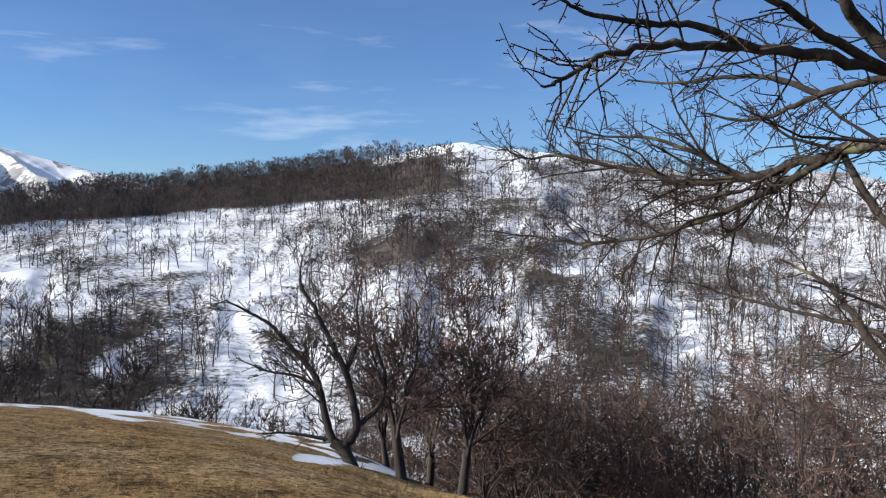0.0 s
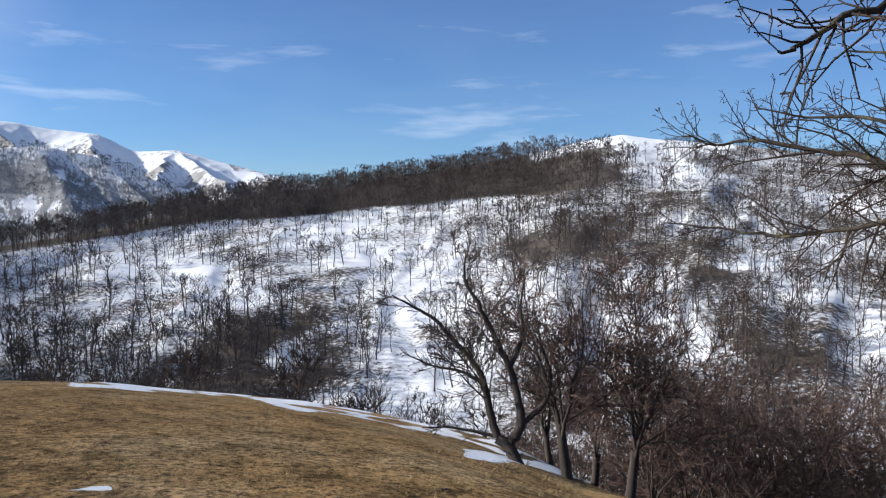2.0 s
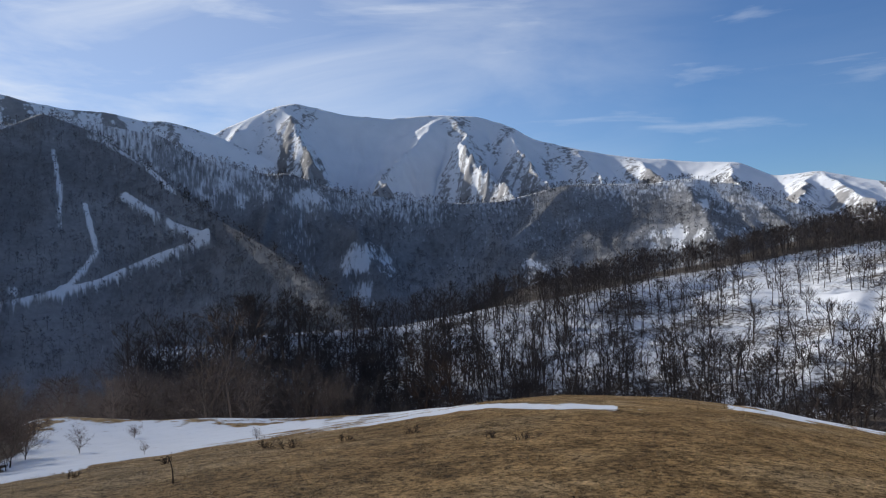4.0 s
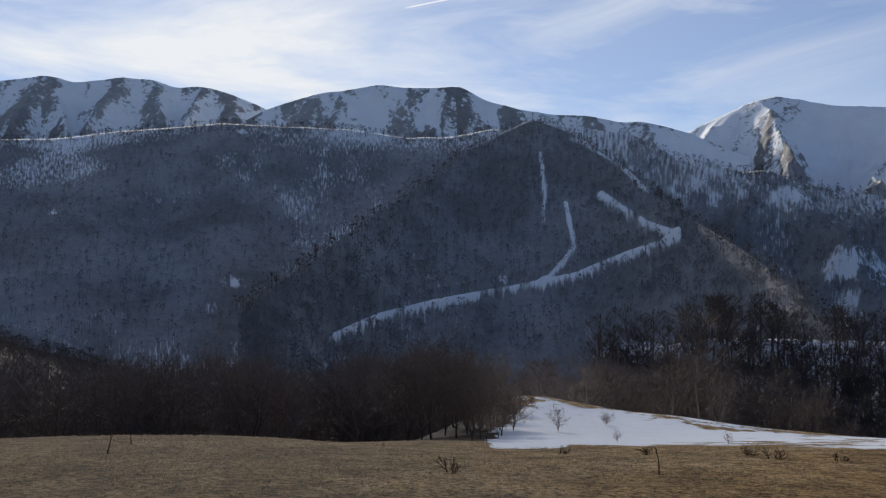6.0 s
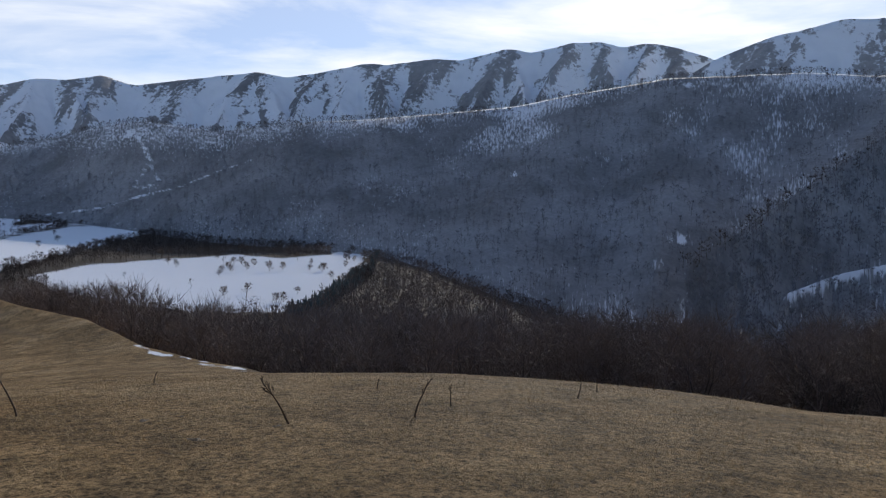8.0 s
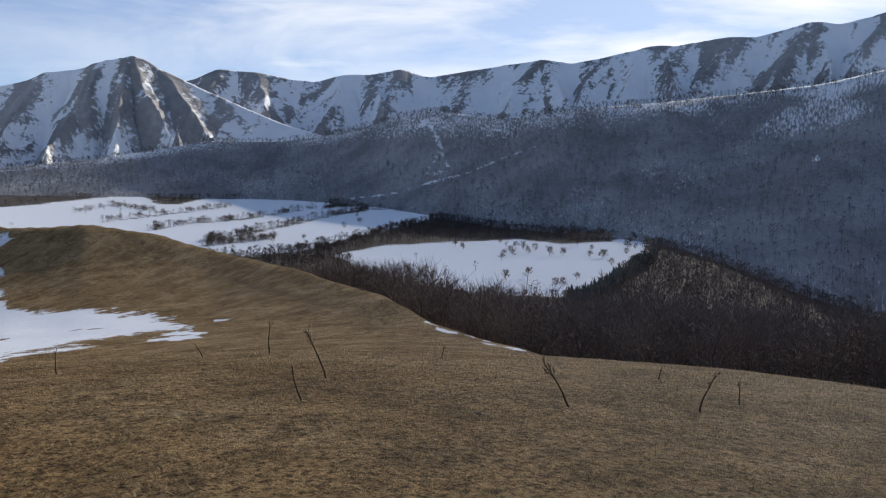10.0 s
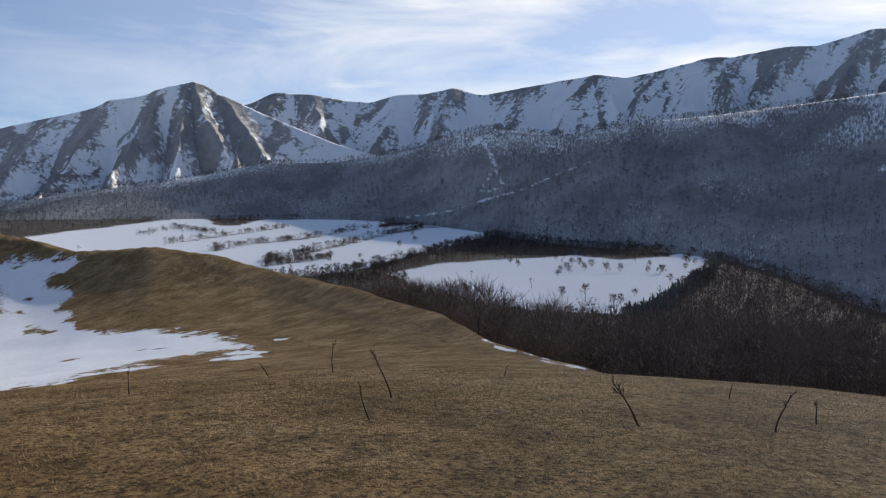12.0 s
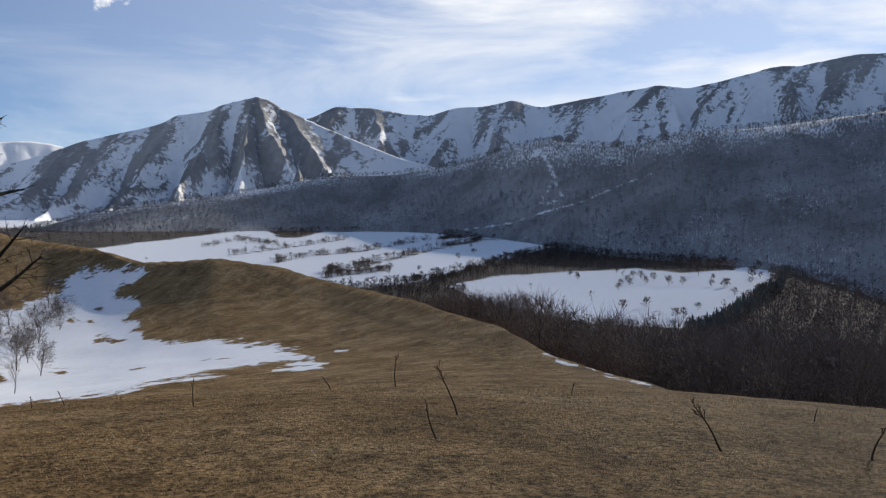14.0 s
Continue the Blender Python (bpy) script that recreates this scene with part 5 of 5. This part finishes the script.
# these woods take the paled tree colour that imitates haze
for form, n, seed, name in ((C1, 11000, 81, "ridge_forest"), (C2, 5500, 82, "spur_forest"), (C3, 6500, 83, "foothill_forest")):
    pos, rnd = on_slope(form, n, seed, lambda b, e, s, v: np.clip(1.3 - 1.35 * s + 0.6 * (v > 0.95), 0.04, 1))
    scatter(name, FAR_TUFTS, pos, 8 + 7 * rnd, M_TREES_HAZED, seed, "dense bare forest covering the slope")

# crest trees take the darker copy, shade painted in where the sun strikes
for form, n, seed in ((C1, 1500, 85), (C2, 260, 86), (C3, 600, 87)):
    r = np.random.RandomState(seed)
    i, j = (r.rand(n) * (form["na"] - 1)).astype(int), form["nv"] - 1 - (r.rand(n) ** 2 * 7).astype(int)
    pos = form["P"][i, j] + np.stack([r.normal(0, 4, n), r.normal(0, 4, n), np.full(n, -1.0)], 1)
    scatter("crest_trees", FAR_TUFTS, pos, 7 + 8 * r.rand(n), M_TREES_DARK, seed, "bare trees along the crest of the wooded slope")

# ravine trees and trees of the valley floor
rng = np.random.RandomState(55)
b, r = -32 + 110 * rng.rand(750), 58 + 110 * rng.rand(750)
pos = np.stack([*place(b, r), ground_height(b, r)], 1)
ok = rng.rand(len(b)) < np.interp(b, [-32, 20, 32, 48, 78], [1, 1, 0.6, 0.35, 0.25])
pos = pos[ok]
scatter("ravine_trees", [bare(90 + k, 11, 2, 6, 0.36, 0.012, 0.0055, 0.12 + 0.04 * k, 0.14) for k in range(6)], pos, 4.5 + 4.0 * rng.rand(len(pos)), M_TREES_DARK, 4, "bare trees and brush in the ravine")
b = 66 + 88 * rng.rand(760)
r = table(RIM, b, 1) + 10 + 60 * rng.rand(760)
z = ground_height(b, r)
tall = (EYE - r * np.tan(np.radians(table(CANOPY, b, 1))) - z) * (0.66 + 0.36 * rng.rand(760))
ok = (tall > 3) & (rng.rand(760) < np.interp(b, [64, 74, 86, 154], [0.2, 0.35, 1, 1]))
b, r, z, tall = b[ok], r[ok], z[ok], np.minimum(tall[ok], 15)
pos = np.stack([*place(b, r), z], 1)
scatter("lower_wood", [bare(80 + k, 12, 4, 8, 0.27, 0.010, 0.0021, 0.30 + 0.03 * (k % 3), 0.12) for k in range(8)], pos, tall, M_TREES_WOOD, 14, "dense dark wood falling away below the brow")
b, r = 60 + 110 * rng.rand(6500), 330 + 2300 * rng.rand(6500) ** 1.2
z = ground_height(b, r)
s, _ = ground_snow(b, r, z)
ok = rng.rand(len(b)) < np.where(s > 0.5, 0.012, 0.9)
pos = np.stack([*place(b, r), z], 1)[ok]
scatter("valley_forest", FAR_TUFTS, pos, 7 + 6 * rng.rand(len(pos)), M_TREES_DARK, 5, "bare woods along the valley floor")

b, r = 100 + 25 * rng.rand(10500), 260 + 1100 * rng.rand(10500)
z = ground_height(b, r)
ok = ground_snow(b, r, z)[0] < 0.45
scatter("corner_wood", FAR_TUFTS, np.stack([*place(b, r), z], 1)[ok], 7 + 5 * rng.rand(int(ok.sum())), M_TREES_WOOD, 27, "bare wood between the snow field and the ridge")
b, r = 119 + 38 * rng.rand(11000), 1000 + 1350 * rng.rand(11000)
z = ground_height(b, r)
s, _ = ground_snow(b, r, z)
ok = s < 0.5
scatter("tongue_wood", FAR_TUFTS, np.stack([*place(b, r), z], 1)[ok], 8 + 6 * rng.rand(int(ok.sum())), M_TREES_DARK, 26, "tongue of bare wood between the snow fields")

# ---- dry grass near the camera ----
def blade_tufts():
    out = []
    for k in range(6):
        r = np.random.RandomState(400 + k)
        v, f = [], []
        for _ in range(5):
            a, q = 2 * math.pi * r.rand(), 0.5 * r.rand()
            x, y = math.cos(a) * q * 0.8, math.sin(a) * q * 0.8
            d, ln = 2 * math.pi * r.rand(), 0.5 + 0.9 * r.rand()
            w = 0.045
            n = len(v)
            v += [(x - math.sin(d) * w, y + math.cos(d) * w, -0.1), (x + math.sin(d) * w, y - math.cos(d) * w, -0.1),
                  (x + math.cos(d) * ln, y + math.sin(d) * ln, 0.25 + 0.6 * r.rand())]
            f.append((n, n + 1, n + 2))
        out.append((np.array(v), np.array(f)))
    return out


b, r = -20 + 195 * rng.rand(62000), 3.5 + 14 * rng.rand(62000) ** 1.3
z = ground_height(b, r)
s, _ = ground_snow(b, r, z)
x, y = place(b, r)
ok = (s < 0.4) & (rng.rand(len(b)) < np.clip((fbm(x / 0.45, y / 0.45, 4, 88, 0.6) - 0.40) * 6, 0.06, 1))
pos = np.stack([x, y, z], 1)[ok]
scatter("dry_grass", blade_tufts(), pos, 0.022 + 0.05 * rng.rand(len(pos)) ** 2, M_STRAW, 6, "short dry trampled winter grass", "grass")


# ---- young trees and dry stalks in the pasture ----
def stalk(b, r, tall, seed, lean, leafy):
    rg = np.random.RandomState(seed)
    ob = new("sapling")
    ob.location = standing(b, r)
    stem, d = bend(rg, (0, 0, -0.03), (lean[0], lean[1], 1), tall * 0.95, 6, 0.09, 0.0)
    v, f = tube([(stem, np.linspace(0.011, 0.004, 7) * (0.7 + tall * 0.7))], 5)
    part("stem", raw_mesh("stem", v, f, M_STALK), ob)
    out = [[], []]
    sprout(rg, (stem[2:], np.linspace(0.006, 0.003, 5)), 0, out, [(1.8 * leafy / tall, 0.28, 0.6, 0.1, 0.12, 0.45), (22, 0.4, 0.6, 0.1, 0.1, 0.2)], 0.5)
    out = [[(p, np.maximum(w, 0.0032)) for p, w in lv] for lv in out]
    v, f = tube(out[0] + out[1], 3)
    part("twig_tuft", raw_mesh("twig_tuft", v, f, M_STALK), ob, "dry brown side twigs")
    return tagged(ob, "thin dry sapling standing in the winter pasture", "sapling", "saplings in the pasture")


SAPLINGS = [(144.6, 15.2, 0.62, 0.0, 3), (140.6, 10.2, 0.66, 0.1, 9), (142.0, 8.4, 0.40, 0.35, 4), (124.2, 8.4, 0.58, 0.55, 12), (116.0, 8.5, 0.44, 0.05, 6), (113.6, 9.3, 0.26, 0.1, 4), (105.2, 10.8, 0.34, 0.0, 4),
            (103.9, 12.2, 0.22, 0.2, 3), (100.2, 14.6, 0.28, 0.0, 4), (118.6, 11.2, 0.2, 0.0, 3), (69.9, 9.2, 0.30, 0.0, 3), (157.4, 12.6, 0.40, 0.1, 4), (166.8, 16, 0.24, 0.1, 3), (165.0, 16, 0.28, 0.4, 3),
            (44.3, 6.0, 0.15, 0.1, 8), (148.8, 14.5, 0.3, 0.1, 4), (133.0, 14.0, 0.22, 0.0, 6)]
for k, (b, r, tall, lean, leafy) in enumerate(SAPLINGS):
    side = heading(b + 90)
    stalk(b, r, tall, 500 + k, (side.x * lean, side.y * lean), leafy)


def shrub(b, r, tall, seed):
    rg = np.random.RandomState(seed)
    lines, out = [], [[], []]
    for _ in range(9):
        a, t = 2 * math.pi * rg.rand(), 0.2 + 0.9 * rg.rand()
        pts, _ = bend(rg, (0.04 * math.cos(a), 0.04 * math.sin(a), -0.02), (math.cos(a) * t, math.sin(a) * t, 1), tall * (0.7 + 0.5 * rg.rand()), 4, 0.2, 0.0)
        lines.append((pts, np.linspace(0.006, 0.002, 5)))
        sprout(rg, lines[-1], 0, out, [(6 / tall, 0.5, 0.7, 0.15, 0.05, 0.1), (10, 0.4, 0.7, 0.1, 0.0, 0.1)], 0.5)
    v, f = tube(lines + out[0] + out[1], 3)
    ob = new("dry_shrub", raw_mesh("dry_shrub", v, f, M_STALK))
    ob.location = standing(b, r)
    return tagged(ob, "low dark tangled shrub in the dry grass", "shrub", "shrubs in the pasture")


for k, (b, r, tall) in enumerate([(83.3, 8.9, 0.17), (63.0, 11.4, 0.15), (64.3, 12.1, 0.17), (54.8, 11.3, 0.10), (49.8, 9.7, 0.08), (47.6, 9.4, 0.08), (59.3, 11.5, 0.09), (70.5, 12.5, 0.14), (76.0, 12.0, 0.1)]):
    shrub(b, r, tall, 600 + k)


def clod(b, r, wide, seed):
    rg = np.random.RandomState(seed)
    u, w = np.meshgrid(np.linspace(0, 2 * math.pi, 14, endpoint=False), np.linspace(0, 1, 6), indexing="ij")
    rad = (1 - w) * wide * (1 + 0.35 * np.sin(u * 2 + seed) + 0.25 * np.sin(u * 5 + 2 * seed)) + 0.001
    z = 0.30 * wide * w ** 0.7 + rg.normal(0, 0.02 * wide, u.shape) - 0.015
    co = np.stack([rad * np.cos(u), rad * np.sin(u), z], -1).reshape(-1, 3)
    ob = new("molehill", raw_mesh("molehill", co, grid_faces(14, 6, True), M_DIRT))
    ob.location = standing(b, r)
    return tagged(ob, "small dark heap of turned earth in the grass", "molehill", "heaps of earth in the pasture")


for k, (b, r, wide) in enumerate([(133.4, 9.1, 0.09), (131.1, 9.2, 0.07), (125.1, 8.3, 0.08), (142.2, 7.4, 0.07), (122.3, 8.0, 0.05), (130.1, 7.8, 0.1), (147.7, 10.8, 0.07), (159.9, 9.1, 0.06), (30.1, 10.5, 0.05), (24.6, 8.9, 0.05), (19.2, 7.0, 0.05),
                                  (10.9, 6.6, 0.07), (33.5, 12.0, 0.06), (27.0, 7.8, 0.05), (15.0, 8.0, 0.05), (40.0, 9.0, 0.06), (57.0, 8.0, 0.05), (98.0, 8.0, 0.06), (90.0, 10.0, 0.06)]):
    clod(b, r, wide, k)

# trees beside the drift in the saddle, and bushes on the drift before the second knoll
for k, (b, r, size) in enumerate([(168.3, 68, 0.30), (166.9, 88, 0.36), (165.8, 128, 0.50), (169.7, 60, 0.34), (168.2, 96, 0.5), (167.0, 120, 0.55), (169.2, 110, 0.6), (170.5, 84, 0.5), (171.5, 100, 0.7), (166.4, 150, 0.6), (168.6, 140, 0.65),
                                  (171.0, 66, 0.45), (172.5, 80, 0.6), (170.2, 130, 0.6), (167.6, 104, 0.45)]):
    tree_thing(WOOD_TREES[(0, 1, 4)[k % 3]], b, r, 1.7 * k, size, "bare tree at the edge of the snow drift", "trees by the saddle", 0.05)
for k, (b, r, size) in enumerate([(76.4, 40, 0.20), (73.2, 46, 0.12), (72.5, 31, 0.09), (65.5, 30, 0.07), (79.4, 40, 0.30), (80.4, 34, 0.22), (81.2, 30, 0.18), (80.0, 46, 0.30), (81.6, 38, 0.30), (82.2, 31, 0.26), (79.0, 50, 0.24), (78.2, 54, 0.16), (81.0, 48, 0.34), (82.6, 42, 0.36)]):
    tree_thing(RED_TREES[k % 3], b, r, 2.1 * k, size, "small bare bush standing in the snow drift", "bushes on the drift", 0.03, "bare_bush")
for k, (b, r, size) in enumerate([(80.2, 36, 0.24), (80.9, 40, 0.30), (81.6, 33, 0.26), (82.5, 38, 0.36), (83.2, 34, 0.30), (84.0, 40, 0.42), (84.9, 34, 0.34), (85.6, 38, 0.42), (82.0, 44, 0.42), (86.5, 36, 0.4), (83.4, 47, 0.5)]):
    tree_thing(WOOD_TREES[(1, 4)[k % 2]], b, r, 2.9 * k, size, "dark bare thicket tree beside the drift", "thicket beside the drift", 0.05)
# a tall oak past the edge of the view, whose twigs reach in beside the saddle
limb_tree("old_oak", [[(172.0, -14, 9.5), (171.8, -4, 9.6), (171.5, 6, 9.7), (171.0, 12, 9.7)], [(171.8, 0, 9.6), (170.0, 3.5, 9.4), (168.6, 5.5, 9.3), (167.6, 6.9, 9.2)], [(172.0, -3, 9.6), (170.0, 0.8, 9.3), (168.0, 2.6, 9.2), (166.4, 2.9, 9.1)],
                      [(172.0, -6, 9.6), (170.0, -3.5, 9.4), (168.0, -1.2, 9.3), (166.6, 0.6, 9.2)], [(172.0, -8, 9.6), (169.5, -4.2, 9.3), (167.2, -2.4, 9.2), (165.6, -1.0, 9.1)]],
          [(7, 0.3, 0.8, 0.18, 0.03, 0.25), (11, 0.42, 0.8, 0.22, 0.02, 0.1), (16, 0.42, 0.8, 0.25, 0.02, 0.1)], [(0.16, 0.08), (0.05, 0.008), (0.045, 0.008), (0.045, 0.008), (0.04, 0.008)], M_BARK_NEAR, M_TWIG_NEAR, 71,
          "bare oak whose twigs reach over the pasture", standing(172, 9.2))

# trees on the open snow fields, conifers at the corner of the wood, hedges across the upper field
rng = np.random.RandomState(91)
FIELD = [(132.5, 2.96), (132.0, 3.17), (129.4, 2.73), (129.1, 3.58), (128.7, 3.40), (128.3, 3.15), (127.8, 3.14), (127.0, 3.24), (126.0, 3.59), (125.1, 3.53), (124.1, 2.90), (123.2, 3.20), (122.3, 3.59), (121.9, 4.20), (120.8, 3.06),
         (120.4, 2.45), (120.3, 3.05), (120.9, 3.37), (127.5, 5.03), (129.0, 5.26), (124.2, 5.17), (125.1, 5.70), (125.6, 5.71), (123.3, 3.61), (122.5, 3.70), (129.3, 3.89), (127.5, 3.45), (144.9, 2.69), (142.6, 2.91), (142.8, 2.50),
         (139.0, 1.41), (139.2, 0.95), (140.1, 1.71), (141.6, 2.81), (141.2, 3.12), (120.6, 2.7), (120.9, 2.8), (128.5, 3.6)]
b, dip = np.array(FIELD).T


def field_range(b, dip):
    """How far off the valley floor lies that far below level."""
    r = np.linspace(620, 2500, 500)
    out = []
    for bi, di in zip(b, dip):
        d = np.degrees(np.arctan2(EYE - ground_height(np.full(500, bi), r), r))
        out.append(r[np.argmin(np.abs(d - di) + (r < 760) * 9)])
    return np.array(out)


r = field_range(b, dip)
pos = np.stack([*place(b, r), ground_height(b, r)], 1)
FIELD_MESHES = []
for k in range(5):
    v, f, stem, sv = bare(120 + k, 12, 5, 5, 0.40, 0.022, 0.016, 0.08, 0.15)
    FIELD_MESHES.append((raw_mesh("field_trunk", v[:sv], f[:stem], M_TREES_DARK, False), raw_mesh("field_crown", v[sv:], f[stem:] - sv, M_TREES_DARK, False)))
for k in range(len(b)):
    ob = new("field_tree")
    h = 8 + 5 * rng.rand()
    ob.matrix_world = Matrix.LocRotScale(tuple(pos[k]), Euler((0, 0, k)), (h, h, h))
    part("trunk", FIELD_MESHES[k % 5][0], ob)
    part("crown", FIELD_MESHES[k % 5][1], ob)
    tagged(ob, "lone bare tree casting its shadow on the snow field", "tree", "trees on the snow field")


def spruce(seed):
    r = np.random.RandomState(seed)
    v, f = [], []
    for lv in range(6):
        z0, z1, w = 0.08 + lv * 0.145, 0.08 + lv * 0.145 + 0.26, 0.20 * (1 - lv / 6.6)
        k = len(v)
        v.append((0, 0, min(z1, 1.0)))
        for q in range(7):
            a = 2 * math.pi * q / 7 + lv
            ww = w * (0.75 + 0.5 * r.rand())
            v.append((math.cos(a) * ww, math.sin(a) * ww, z0 + 0.03 * r.rand()))
        f += [(k, k + 1 + q, k + 1 + (q + 1) % 7) for q in range(7)]
    return np.array(v), np.array(f)


b, r = 118.4 + 6.4 * rng.rand(2600), 560 + 900 * rng.rand(2600)
z = ground_height(b, r)
lower = np.interp(b, [118.4, 119.2, 120.6, 122.7, 124.8], [1.4, 3.0, 4.1, 5.6, 6.4])
dip = np.degrees(np.arctan2(EYE - z, r))
ok = (ground_snow(b, r, z)[0] < 0.4) & (dip > lower) & (dip < lower + 1.1)
pos, rnd = np.stack([*place(b, r), z], 1)[ok], rng.rand(int(ok.sum()))
scatter("conifers", [spruce(k) for k in range(4)], pos, 8 + 7 * rnd, M_CONIFER, 15, "dark conifers at the corner of the snow field")
rows_b, rows_d = [], []
for row, n in zip(BANKS + [[(157.3, 0.68), (155.0, 0.3), (152.4, 0.52)], [(155, 0.10), (152.6, 0.6)], [(141.6, 0.45), (138.4, 0.16), (134, 0.1)], [(143.6, 3.2), (141, 3.1), (138.4, 2.2), (134, 1.0)]], (320, 560, 260, 150, 150, 110, 300, 420)):
    row = np.array(row)
    q = rng.rand(n)
    q = (q + 0.06 * np.sin(q * 40)) * (len(row) - 1)
    rows_b.append(np.interp(q, np.arange(len(row)), row[:, 0]) + rng.normal(0, 0.15, n))
    rows_d.append(np.interp(q, np.arange(len(row)), row[:, 1]) + rng.normal(0, 0.05, n))
b, dip = np.concatenate(rows_b), np.concatenate(rows_d)
r = field_range(b, dip)
scatter("hedgerows", [bare(130 + k, 6, 1, 4, 0.50, 0.02, 0.022, 0.05, 0.24) for k in range(5)], np.stack([*place(b, r), ground_height(b, r)], 1), 3.5 + 5.5 * rng.rand(len(b)) ** 1.5, M_TREES_DARK, 16, "broken bare hedgerows across the white fields", "hedge")
